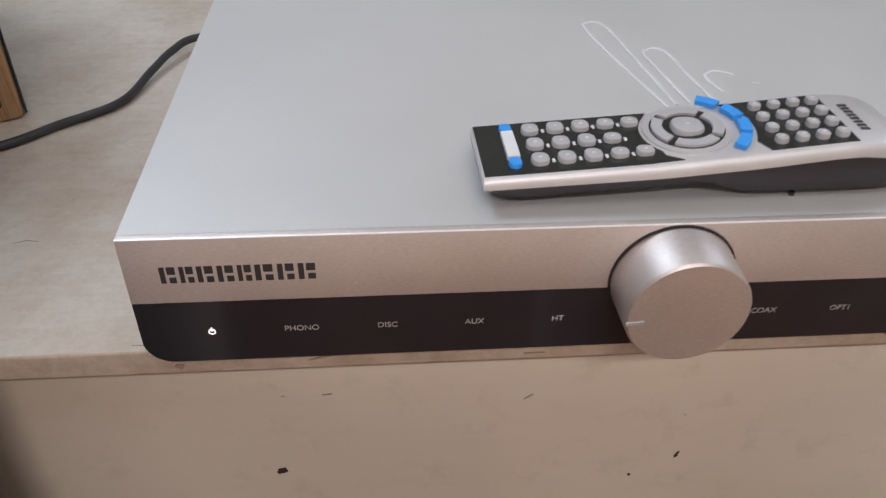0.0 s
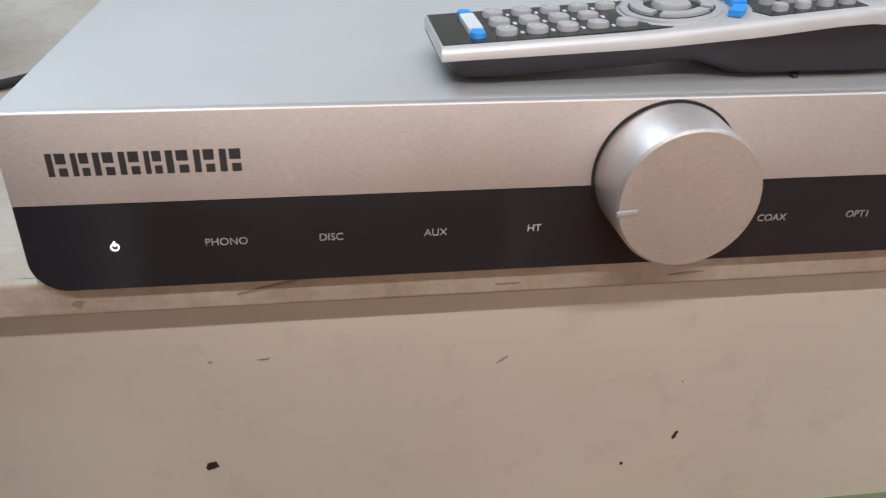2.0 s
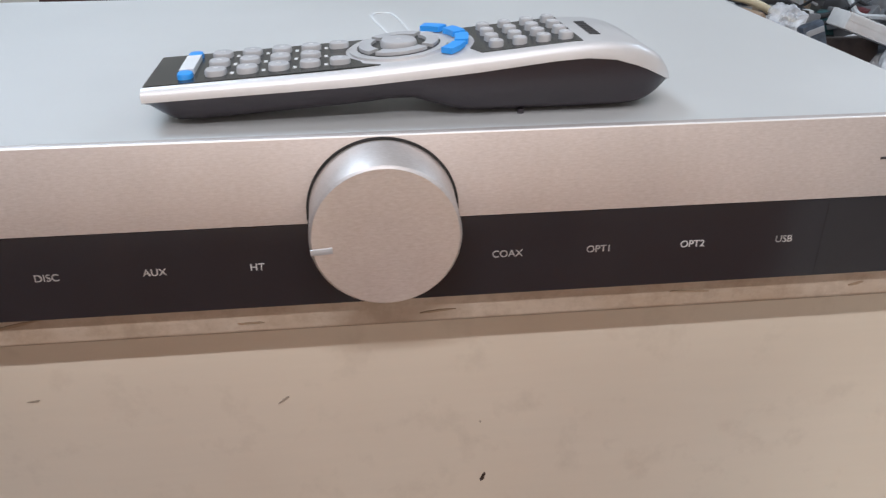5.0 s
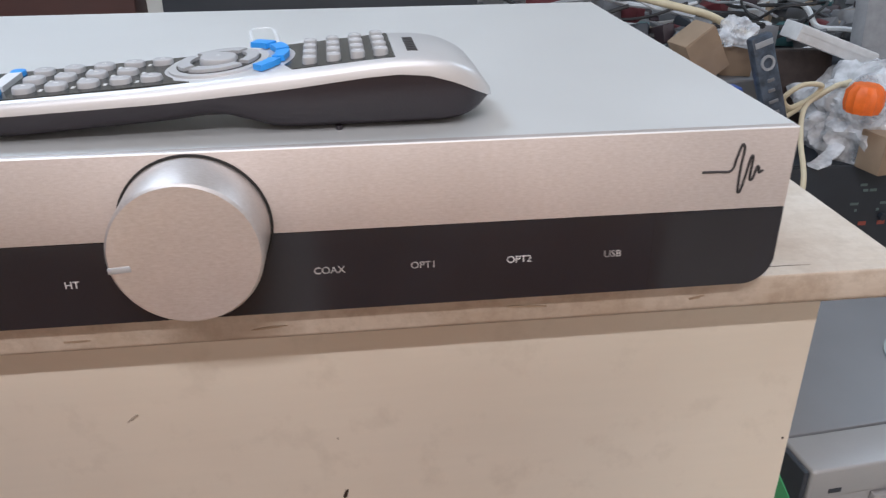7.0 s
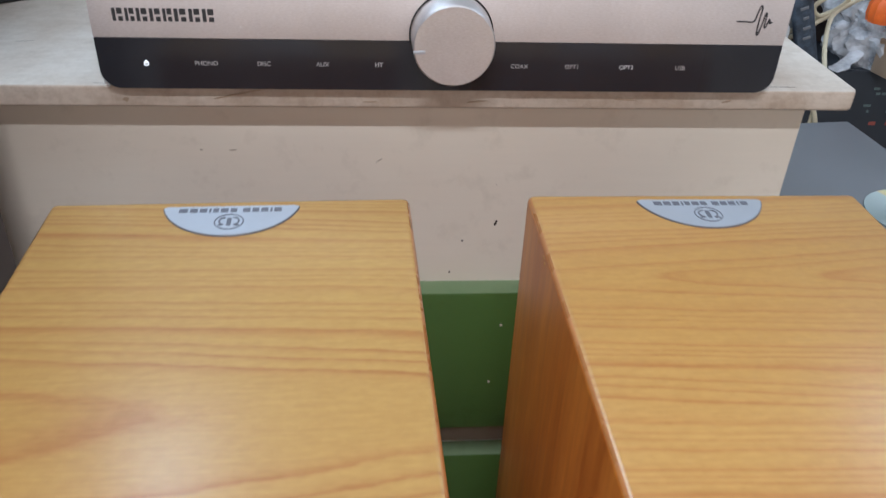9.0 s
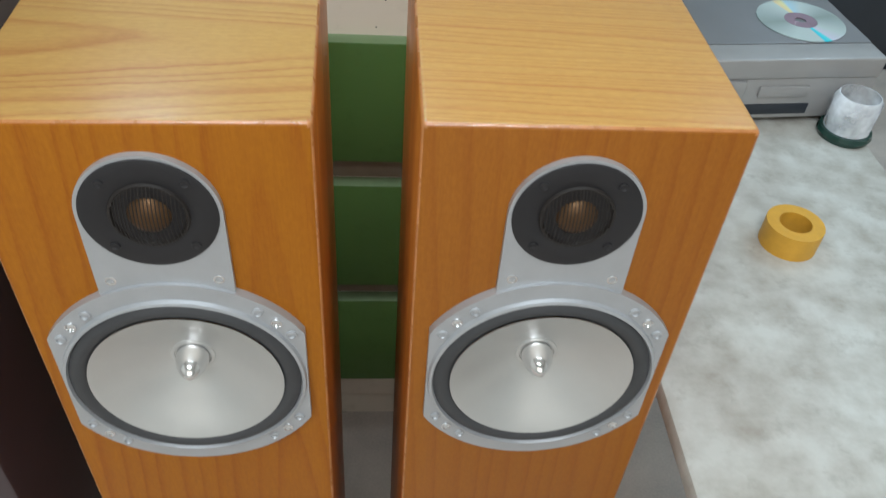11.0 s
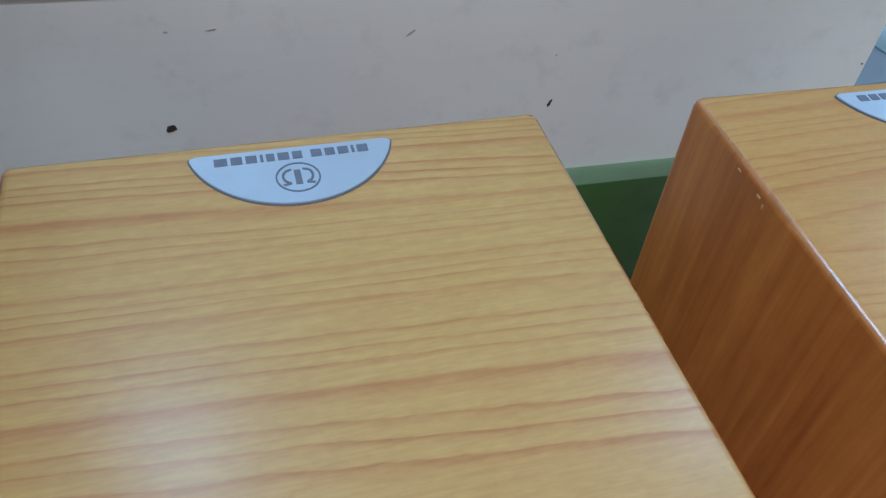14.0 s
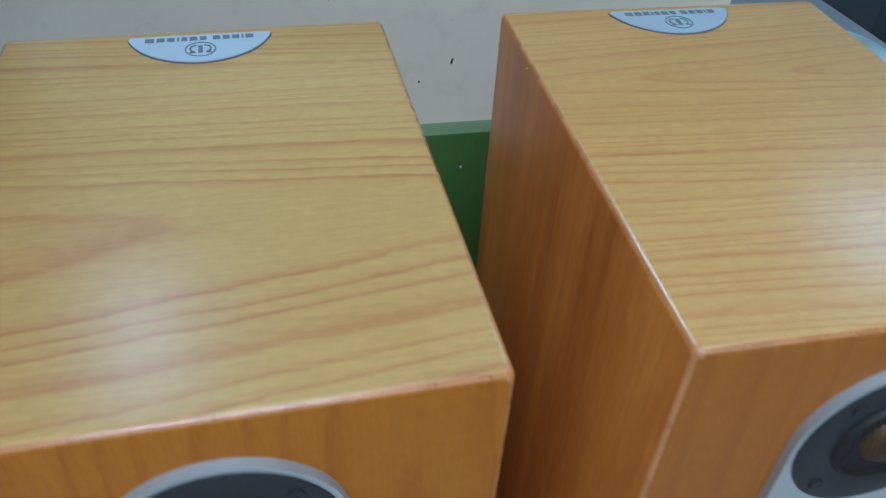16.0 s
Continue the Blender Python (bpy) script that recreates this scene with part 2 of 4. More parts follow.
CAST_SILVER = plain("silver_paint", (0.45, 0.46, 0.48), 0.42, 0.45, 0.05, 60.0, 0.08)
CONE = plain("anodised_cone", (0.60, 0.60, 0.59), 0.36, 0.7, 0.03, 40.0, 0.05)
CHROME = plain("polished_metal", (0.85, 0.85, 0.86), 0.10, 1.0, 0.03, 40.0, 0.0)
SURROUND = plain("rubber_surround", (0.045, 0.046, 0.050), 0.5, 0.0, 0.1, 60.0, 0.1)
TWEETER_BLACK = plain("matt_black_plate", (0.014, 0.013, 0.015), 0.55, 0.0, 0.1, 60.0, 0.1)
GOLD = plain("gold_dome", (0.15, 0.082, 0.036), 0.42, 0.7, 0.1, 300.0, 0.05)
MESH_DARK = plain("dark_grille_wire", (0.018, 0.014, 0.012), 0.6, 0.0, 0.1, 90.0, 0.0)
DARK_BROWN = plain("dark_brown_vinyl", (0.052, 0.035, 0.040), 0.42, 0.0, 0.2, 14.0, 0.15)
PLY_EDGE = wood("plywood_edge", "z", "x", 0.0, 0.002, 0.02, 420, (0.50, 0.30, 0.15), (0.22, 0.11, 0.05), 4.0)
GRILLE = plain("black_grille_cloth", (0.020, 0.020, 0.024), 0.8, 0.0, 0.15, 120.0, 0.4)
WALL = painted("room_wall_paint", (0.74, 0.72, 0.68), (0.66, 0.63, 0.58), 0.7)
CEIL = painted("ceiling_paint", (0.78, 0.78, 0.77), (0.72, 0.72, 0.70), 0.8)
FLOOR = plain("floor_screed", (0.47, 0.41, 0.36), 0.55, 0.0, 0.25, 8.0, 0.2, fine=260.0)
STEEL_GREY = plain("grey_painted_steel", (0.180, 0.181, 0.190), 0.48, 0.1, 0.08, 10.0, 0.15)
SILVER_FRONT = plain("silver_front_panel", (0.37, 0.365, 0.365), 0.4, 0.3, 0.06, 20.0, 0.1)
BLACK_BOX = plain("black_enamel_case", (0.022, 0.027, 0.036), 0.5, 0.0, 0.2, 12.0, 0.15)
CARDBOARD = plain("brown_cardboard", (0.33, 0.24, 0.165), 0.8, 0.0, 0.15, 18.0, 0.3)
CREAM_CABLE = plain("cream_cable_sheath", (0.60, 0.52, 0.36), 0.5, 0.0, 0.1, 60.0, 0.1)
BLACK_CABLE = plain("black_cable_sheath", (0.03, 0.03, 0.032), 0.5, 0.0, 0.15, 60.0, 0.1)
GREY_CABLE = plain("grey_cable_sheath", (0.30, 0.31, 0.33), 0.5, 0.0, 0.15, 60.0, 0.1)
ORANGE = plain("orange_plastic", (0.85, 0.16, 0.02), 0.45, 0.0, 0.15, 60.0, 0.1)
CHIP = plain("dark_paint_chip", (0.045, 0.028, 0.018), 0.8, 0.0, 0.3, 600.0, 0.3)
FAINT = plain("faint_grey_scratch", (0.42, 0.36, 0.29), 0.7, 0.0, 0.3, 600.0, 0.2)
GREEN_TAPE = plain("green_tape", (0.08, 0.42, 0.17), 0.5, 0.0, 0.1, 60.0, 0.1)
YELLOW_TAPE = plain("yellow_tape", (0.60, 0.33, 0.03), 0.5, 0.0, 0.1, 60.0, 0.1)
BLUE_BOX = plain("blue_card", (0.05, 0.10, 0.35), 0.6, 0.0, 0.1, 60.0, 0.1)
WHITE_PLASTIC = plain("white_plastic", (0.66, 0.67, 0.68), 0.45, 0.0, 0.1, 60.0, 0.1)

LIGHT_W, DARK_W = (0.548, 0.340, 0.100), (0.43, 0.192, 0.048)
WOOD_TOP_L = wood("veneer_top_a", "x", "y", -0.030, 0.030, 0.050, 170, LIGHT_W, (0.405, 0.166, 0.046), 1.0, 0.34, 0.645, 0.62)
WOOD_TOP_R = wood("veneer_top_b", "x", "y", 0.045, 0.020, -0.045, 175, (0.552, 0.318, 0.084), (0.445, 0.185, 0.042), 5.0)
# one veneer with the tops; fronts and sides coloured darker for weaker light
WOOD_FRONT_SHADED_L = wood("veneer_front_shaded_a", "z", "x", 0.062, 0.016, 0.060, 75, (0.385, 0.142, 0.003), (0.305, 0.092, 0.002), 2.0, 0.40, 0.0, 1.0, 0.06)
WOOD_FRONT_SHADED_R = wood("veneer_front_shaded_b", "z", "x", -0.11, 0.012, 0.045, 70, (0.325, 0.116, 0.008), (0.275, 0.087, 0.006), 7.0, 0.40, 0.0, 1.0, 0.10)
# reddish rounded edge, its colour lifted for the lamp sheen along it
WOOD_EDGE = plain("reddish_veneer_edge_sheen", (0.43, 0.175, 0.052), 0.28, 0.0, 0.25, 55.0, 0.1, 0.6)
WOOD_SIDE_SHADED = streaked("veneer_side_shaded", "z", (0.53, 0.185, 0.026), (0.32, 0.082, 0.011), 3.0)


def clear_film():
    m, nt, b = nodes_of("clear_bag_film")
    b.inputs["Base Color"].default_value = (0.88, 0.90, 0.94, 1)
    b.inputs["IOR"].default_value = 1.45
    v = coords(nt)
    n = noise_of(nt, v, 60.0, 4.0)
    nt.links.new(math_node(nt, "ADD", math_node(nt, "MULTIPLY", n, 0.3), 0.08), b.inputs["Roughness"])
    nt.links.new(ramp(nt, noise_of(nt, v, 26.0, 3.0), [(0.36, (0.26, 0.26, 0.26)), (0.64, (0.74, 0.74, 0.74))]), b.inputs["Alpha"])
    bump(nt, b, n, 0.6, 0.004)
    return m


FILM = clear_film()


def disc_material():
    """A compact disc: silver, with its spectral glints and pale and dim sheen painted round the hub."""
    m, nt, b = nodes_of("compact_disc")
    sep = nt.nodes.new("ShaderNodeSeparateXYZ")
    nt.links.new(coords(nt), sep.inputs[0])
    ang = math_node(nt, "ARCTAN2", sep.outputs[1], sep.outputs[0])
    fan = math_node(nt, "ADD", math_node(nt, "MULTIPLY", ang, 1 / (2 * math.pi)), 0.5)
    pale, dim = (0.66, 0.76, 0.75), (0.36, 0.43, 0.42)
    c = ramp(nt, fan, [(0.0, pale), (0.22, dim), (0.36, pale), (0.462, pale), (0.470, (0.10, 0.80, 1.0)), (0.495, (0.25, 0.95, 1.0)), (0.503, (0.80, 0.78, 0.95)),
                       (0.58, pale), (0.74, dim), (0.88, pale), (0.945, (0.55, 0.80, 0.98)), (0.962, (0.98, 0.95, 0.50)), (0.990, (1.0, 0.80, 0.45)), (1.0, pale)])
    nt.links.new(c, b.inputs["Base Color"])
    b.inputs["Metallic"].default_value, b.inputs["Roughness"].default_value = 0.45, 0.22
    return m


DISC = disc_material()


def glow_material():
    m, nt, b = nodes_of("lit_symbol")
    b.inputs["Base Color"].default_value = (0.9, 0.9, 0.9, 1)
    b.inputs["Emission Color"].default_value, b.inputs["Emission Strength"].default_value = (1, 0.98, 0.95, 1), 1.2
    return m


LIT = glow_material()


# ---- mesh helpers ----
def thing(name, x=0.0, y=0.0, z=0.0, turn=0.0, label="", category="", group="", kind=""):
    ob = new(name)
    ob.empty_display_size = 0.02
    ob.matrix_world = pose(x, y, z, 0, 0, turn)
    return tagged(ob, label, category, group, kind)


def part(name, bm, material, parent=None, label="", smooth=35.0):
    me = bpy.data.meshes.new(name)
    bmesh.ops.recalc_face_normals(bm, faces=bm.faces)
    bm.to_mesh(me)
    bm.free()
    for m in material if isinstance(material, (list, tuple)) else [material]:
        me.materials.append(m)
    if smooth:
        me.polygons.foreach_set("use_smooth", [True] * len(me.polygons))
        me.set_sharp_from_angle(angle=radians(smooth))
    ob = new(name, me)
    if parent is not None:
        ob.parent = parent
    if label:
        ob["label"] = label
    return ob


def box(x0, x1, y0, y1, z0, z1, bevel=0.0, segments=2, bm=None):
    bm = bm or bmesh.new()
    made = bmesh.ops.create_cube(bm, size=1.0)["verts"]
    for v in made:
        v.co = Vector(((x0 + x1) / 2 + v.co.x * (x1 - x0), (y0 + y1) / 2 + v.co.y * (y1 - y0), (z0 + z1) / 2 + v.co.z * (z1 - z0)))
    if bevel:
        edges = list({e for v in made for e in v.link_edges})
        bmesh.ops.bevel(bm, geom=edges, offset=bevel, segments=segments, affect="EDGES", profile=0.5)
    return bm


def lathe(profile, axis="z", segments=48, centre=(0, 0, 0), bm=None):
    """profile: (radius, height) pairs, turned round the axis; 'y-' points to the viewer of a front."""
    bm = bm or bmesh.new()
    rings = []
    for r, h in profile:
        ring = []
        for k in range(segments if r > 1e-6 else 1):
            a = 2 * math.pi * k / segments
            p = {"z": (r * math.cos(a), r * math.sin(a), h), "y-": (r * math.cos(a), -h, r * math.sin(a)), "x": (h, r * math.cos(a), r * math.sin(a))}[axis]
            ring.append(bm.verts.new(Vector(p) + Vector(centre)))
        rings.append(ring)
    for a, b in zip(rings, rings[1:]):
        if len(a) == 1 and len(b) == 1:
            continue
        for k in range(segments):
            n = (k + 1) % segments
            quad = [a[k % len(a)], a[n % len(a)], b[n % len(b)], b[k % len(b)]]
            bm.faces.new(list(dict.fromkeys(quad)))
    return bm


def prism(outline, lift, axis="z", bm=None):
    """A closed outline of (a, b), raised from lift[0] to lift[1]. axis z: (x, y); axis y: (x, z), lift along y."""
    bm = bm or bmesh.new()
    put = (lambda a, b, h: (a, b, h)) if axis == "z" else (lambda a, b, h: (a, h, b))
    low, high = ([bm.verts.new(put(a, b, h)) for a, b in outline] for h in lift)
    bm.faces.new(low), bm.faces.new(high)
    for k in range(len(outline)):
        n = (k + 1) % len(outline)
        bm.faces.new((low[k], low[n], high[n], high[k]))
    return bm


def pierced(outline, hole, lift):
    """A plate in the front plane with one round hole: outline and hole of (x, z), from y lift[0] to lift[1]."""
    bm = bmesh.new()
    for h in lift:
        edges = []
        for loop in (outline, hole):
            vs = [bm.verts.new((a, h, b)) for a, b in loop]
            edges += [bm.edges.new((vs[k], vs[(k + 1) % len(vs)])) for k in range(len(vs))]
        bmesh.ops.triangle_fill(bm, edges=edges, use_beauty=True, normal=(0, -1, 0))
    bm.verts.ensure_lookup_table()
    n, m = len(outline), len(hole)
    for start, size in ((0, n), (n, m)):
        for k in range(size):
            a, b = start + k, start + (k + 1) % size
            bm.faces.new((bm.verts[a], bm.verts[b], bm.verts[b + n + m], bm.verts[a + n + m]))
    return bm


def smooth_line(points, steps=8):
    pts = [Vector(p) for p in points]
    pts = [2 * pts[0] - pts[1]] + pts + [2 * pts[-1] - pts[-2]]
    out = []
    for a, b, c, d in zip(pts, pts[1:], pts[2:], pts[3:]):
        for k in range(steps):
            t = k / steps
            out.append(0.5 * (2 * b + (c - a) * t + (2 * a - 5 * b + 4 * c - d) * t * t + (3 * b - a - 3 * c + d) * t ** 3))
    return out + [pts[-2]]


def tube(points, radius, sides=10, steps=8, bm=None, flat=1.0):
    bm = bm or bmesh.new()
    line = smooth_line(points, steps)
    rings = []
    side = None
    for k, p in enumerate(line):
        way = (line[min(k + 1, len(line) - 1)] - line[max(k - 1, 0)]).normalized()
        ref = side or (Vector((0, 0, 1)) if abs(way.z) < 0.9 else Vector((1, 0, 0)))
        u = (ref - way * ref.dot(way)).normalized()
        side = u
        v = way.cross(u)
        rings.append([bm.verts.new(p + radius * (flat * math.cos(a) * u + math.sin(a) * v)) for a in (2 * math.pi * j / sides for j in range(sides))])
    for a, b in zip(rings, rings[1:]):
        for j in range(sides):
            n = (j + 1) % sides
            bm.faces.new((a[j], a[n], b[n], b[j]))
    bm.faces.new(rings[0]), bm.faces.new(rings[-1])
    return bm


def arc(cx, cy, r, a0, a1, n=16):
    return [(cx + r * math.cos(radians(a0 + (a1 - a0) * k / n)), cy + r * math.sin(radians(a0 + (a1 - a0) * k / n))) for k in range(n + 1)]


def lettering(text, size, material, parent, m, name="lettering"):
    """Raised print in the built-in font, centred, as a mesh."""
    cu = bpy.data.curves.new(name, "FONT")
    cu.body, cu.size, cu.align_x, cu.align_y, cu.extrude = text, size, "CENTER", "CENTER", 0.00006
    tmp = bpy.data.objects.new(name, cu)
    scene.collection.objects.link(tmp)
    bpy.context.view_layer.update()
    me = bpy.data.meshes.new_from_object(tmp.evaluated_get(bpy.context.evaluated_depsgraph_get()))
    bpy.data.objects.remove(tmp)
    me.name = name
    me.transform(m)
    me.materials.clear()
    me.materials.append(material)
    ob = new(name, me)
    ob.parent = parent
    return ob


# ---- the room ----
def slab_part(name, dims, material, label):
    ob = part(name, box(*dims), material, None, "", 0)
    return tagged(ob, label, name.split("_")[0], "", "structure")


slab_part("floor", (-2.2, 2.8, -2.6, 2.8, -0.1, 0.0), FLOOR, "worn grey-beige screed workshop floor")
slab_part("ceiling", (-2.2, 2.8, -2.6, 2.8, 2.6, 2.7), CEIL, "plain white painted ceiling")
slab_part("wall_north", (-2.2, 2.8, 2.7, 2.8, 0.0, 2.6), WALL, "plain off-white painted wall")
# opening and window added out of view as the seat of the fill light
wx0, wx1, wz0, wz1 = FILL_WINDOW
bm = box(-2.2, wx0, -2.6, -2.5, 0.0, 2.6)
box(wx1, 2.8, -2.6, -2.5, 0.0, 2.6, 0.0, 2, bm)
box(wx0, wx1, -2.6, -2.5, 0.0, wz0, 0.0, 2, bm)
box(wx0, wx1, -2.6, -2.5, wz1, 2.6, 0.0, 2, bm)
tagged(part("wall_south", bm, WALL, None, "", 0), "plain off-white painted wall with a wide window added out of view", "wall", "", "structure")
window = tagged(new("unseen_window_1"), "wide unseen window with white painted frame, added for fill light", "window", "", "structure")
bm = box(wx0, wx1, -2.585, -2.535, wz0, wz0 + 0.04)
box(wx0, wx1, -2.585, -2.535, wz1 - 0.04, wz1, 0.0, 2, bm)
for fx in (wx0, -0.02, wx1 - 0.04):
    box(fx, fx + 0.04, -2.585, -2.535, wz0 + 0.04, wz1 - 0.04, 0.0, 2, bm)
part("unseen_window_frame", bm, CEIL, window, "", 0)
part("unseen_window_sill", box(wx0 - 0.04, wx1 + 0.04, -2.499, -2.42, wz0 - 0.03, wz0, 0.004), CEIL, window)
slab_part("wall_west", (-2.2, -2.1, -2.5, 2.7, 0.0, 2.6), WALL, "plain off-white painted wall")
slab_part("wall_east", (2.7, 2.8, -2.5, 2.7, 0.0, 2.6), WALL, "plain off-white painted wall")
for lx, ly, lz, sx, sy in LAMPS:
    lamp = thing("ceiling_lamp", lx, ly, 2.6, 0, "unseen white ceiling lamp housing fixed under the ceiling", "lamp", "ceiling lamps")
    part("housing", box(-sx / 2 - 0.03, sx / 2 + 0.03, -sy / 2 - 0.03, sy / 2 + 0.03, -0.085, 0.0, 0.008), CEIL, lamp)


# ---- the cabinet that carries the amplifier ----
CX0, CX1, CY = -0.75, 0.262, 0.032
cabinet = thing("cabinet", 0, 0, 0, 0, "old cream painted wooden cabinet with green drawers, chipped and stained", "cabinet")
part("body", box(CX0, CX1, CY, 0.50, 0.10, 0.8478, 0.0015), CREAM, cabinet)
part("plinth", box(CX0 + 0.03, CX1 - 0.02, CY + 0.04, 0.48, 0.0, 0.0995), CREAM, cabinet)
bm = prism([(-0.80, 0.56), (-0.80, 0.0085), *arc(0.281 - 0.003, 0.0085 + 0.003, 0.003, 270, 360, 6), (0.281, 0.56)], (0.8480, 0.862))
rims = [e for e in bm.edges if len(e.link_faces) == 2 and abs(e.verts[0].co.z - e.verts[1].co.z) < 1e-6]
bmesh.ops.bevel(bm, geom=rims, offset=0.0017, segments=3, affect="EDGES", profile=0.5)
bmesh.ops.recalc_face_normals(bm, faces=bm.faces)
bm.normal_update()
for f in bm.faces:
    f.material_index = 0 if abs(f.normal.z) > 0.5 else 1
part("tabletop", bm, [SLAB, SLAB_EDGE], cabinet, "scuffed off-white tabletop with rounded worn brown edges")
for z0, z1 in ((0.545, 0.692), (0.350, 0.512), (0.158, 0.322)):
    for x0, x1 in ((-0.73, -0.262), (-0.252, 0.24)):
        bm = box(x0, x1, 0.014, CY + 0.001, z0, z1, 0.003)
        bm.normal_update()
        # upward faces take a paler green that stands for light on the ledge
        for f in bm.faces:
            f.material_index = 1 if f.normal.z > 0.6 else 0
        part("drawer", bm, [GREEN, GREEN_LEDGE_LIT], cabinet, "green enamelled drawer front, top edge painted paler for the light on it")
for z0, z1 in ((0.5125, 0.5445), (0.3225, 0.3495)):
    part("drawer_rail", box(CX0 + 0.004, CX1 - 0.004, CY - 0.0009, CY + 0.001, z0, z1, 0.0004), RAIL_DARK, cabinet, "bare brown rail between drawers")
# chips and scratches in the paint
random.seed(11)


def chip(x, z, w, h, turn=0.0):
    pts = []
    for k in range(14):
        a = 2 * math.pi * k / 14
        r = 1 + random.uniform(-0.3, 0.3)
        p, q = w / 2 * r * math.cos(a), h / 2 * r * math.sin(a)
        c, s = math.cos(radians(turn)), math.sin(radians(turn))
        pts.append((x + p * c - q * s, z + p * s + q * c))
    return prism(pts, (CY - 0.0006, CY + 0.0005), "y")


for x, z, w, h, turn in ((-0.174, 0.748, 0.0055, 0.0042, 10), (0.0435, 0.7445, 0.0018, 0.0052, -20), (0.019, 0.729, 0.0014, 0.0014, 0), (-0.044, 0.798, 0.0060, 0.0009, 38),
                         (-0.146, 0.806, 0.005, 0.0008, 5), (-0.168, 0.806, 0.0022, 0.0008, 0), (0.010, 0.700, 0.0016, 0.0016, 0), (0.042, 0.778, 0.0008, 0.0008, 0),
                         (0.258, 0.756, 0.0012, 0.0006, 40), (0.150, 0.8440, 0.0012, 0.0006, 0), (0.183, 0.8435, 0.0014, 0.0006, 20), (0.181, 0.8395, 0.0010, 0.0005, 50), (0.238, 0.8445, 0.0014, 0.0008, 10)):
    part("paint_chip", chip(x, z, w, h, turn), FAINT if 0.77 < z < 0.812 else CHIP, cabinet, "", 0)
for x, z in ((0.052, 0.66), (0.046, 0.60), (0.050, 0.45)):
    part("paint_chip", prism([(x + 0.0012 * math.cos(k), z + 0.0012 * math.sin(k)) for k in range(6)], (0.0134, 0.0145), "y"), CREAM, cabinet, "", 0)

# cracks and pits in the tabletop
for pts in (((0.2160, 0.0150, 0.8618), (0.230, 0.0154, 0.8619), (0.2405, 0.0150, 0.8618)), ((0.236, 0.098, 0.8618), (0.243, 0.099, 0.8619), (0.248, 0.098, 0.8618)),
            ((-0.30, 0.09, 0.8618), (-0.294, 0.092, 0.8619), (-0.288, 0.091, 0.8618)), ((-0.225, 0.013, 0.8618), (-0.200, 0.012, 0.8619), (-0.17, 0.0125, 0.8618))):
    part("surface_crack", tube(pts, 0.00028, 5, 4), CHIP, cabinet)
for x, z, w, h, turn in ((-0.135, 0.857, 0.030, 0.0010, 12), (-0.205, 0.853, 0.004, 0.0030, 0), (0.02, 0.853, 0.012, 0.0007, 4), (0.12, 0.855, 0.018, 0.0006, -3), (0.19, 0.854, 0.006, 0.0010, 10), (-0.05, 0.8525, 0.010, 0.0006, 0)):
    ob = part("edge_chip", chip(x, z, w, h, turn), plain("brown_wood_scar", (0.34, 0.25, 0.17), 0.8), cabinet, "", 0)
    ob.location.y = 0.0085 - CY

# ---- the amplifier ----
AX, AZ0, AZB, AZ1 = 0.2148, 0.8638, 0.8958, 0.9272
amp = thing("amplifier", 0, 0, 0.862, 0, "silver aluminium hi-fi amplifier with black glass band, on cream cabinet", "amplifier")
A0 = 0.862
part("case", box(-AX, AX, 0.00355, 0.263, AZ0 + 0.001 - A0, AZ1 - A0), ALU_LID_LIT, amp)
face = box(-AX, AX, 0.0, 0.0035, AZB + 0.0004 - A0, AZ1 - A0)
bmesh.ops.bevel(face, geom=[e for e in face.edges if all(v.co.y < 0.001 and v.co.z > AZ1 - A0 - 0.001 for v in e.verts)], offset=0.0005, segments=2, affect="EDGES", profile=0.5)
bmesh.ops.recalc_face_normals(face, faces=face.faces)
face.normal_update()
# chamfer faces are coloured near-white for the glint along the edge
for f in face.faces:
    f.material_index = 1 if f.normal.y < -0.2 and f.normal.z > 0.2 else 0
part("faceplate", face, [ALU, ALU_EDGE_GLINT], amp)
R = 0.0115
outline = [(-AX, AZB - A0), *arc(-AX + R, AZ0 + R - A0, R, 180, 270, 10), *arc(AX - R, AZ0 + R - A0, R, 270, 360, 10), (AX, AZB - A0)]
part("display_band", prism(outline, (0.0002, 0.0035), "y"), GLOSS_BLACK, amp, "glossy black acrylic band with rounded lower corners")
part("display_window", prism([(0.165, 0.0028), (0.207, 0.0028), (0.207, 0.0332), (0.165, 0.0332)], (0.0000, 0.0004), "y"), DISPLAY, amp, "dark smoked display window", 0)
# near-black filler block stands in for the shade beneath the case
part("underside_shade", box(-0.20, 0.20, 0.012, 0.25, 0.0, AZ0 + 0.0015 - A0), SHADOW_GAP, amp)
for fx in (-0.17, 0.17):
    for fy in (0.03, 0.23):
        part("foot", lathe([(0, 0), (0.014, 0), (0.014, 0.0018), (0, 0.0018)], "z", 20, (fx, fy, 0)), RUBBER, amp)
# knob with a bevelled rim and a pointer slot
KZ = 0.9004 - A0
KP = 0.0230
knob = part("volume_knob", lathe([(0.0, 0.001), (0.0252, 0.001), (0.0247, KP - 0.0012), (0.0245, KP - 0.0009), (0.0238, KP), (0.0, KP)], "y-", 96, (0.0008, 0, KZ)), ALU_KNOB, amp, "round aluminium volume knob with chamfered rim")
part("recess_ring", lathe([(0.0253, 0.0), (0.0253, 0.0006), (0.0262, 0.0006), (0.0262, 0.0)], "y-", 96, (0.0008, 0, KZ)), SHADOW_GAP, amp)
slot = box(-0.0036, 0.0036, -0.0003, 0.0003, -0.0011, 0.0011, 0.0002)
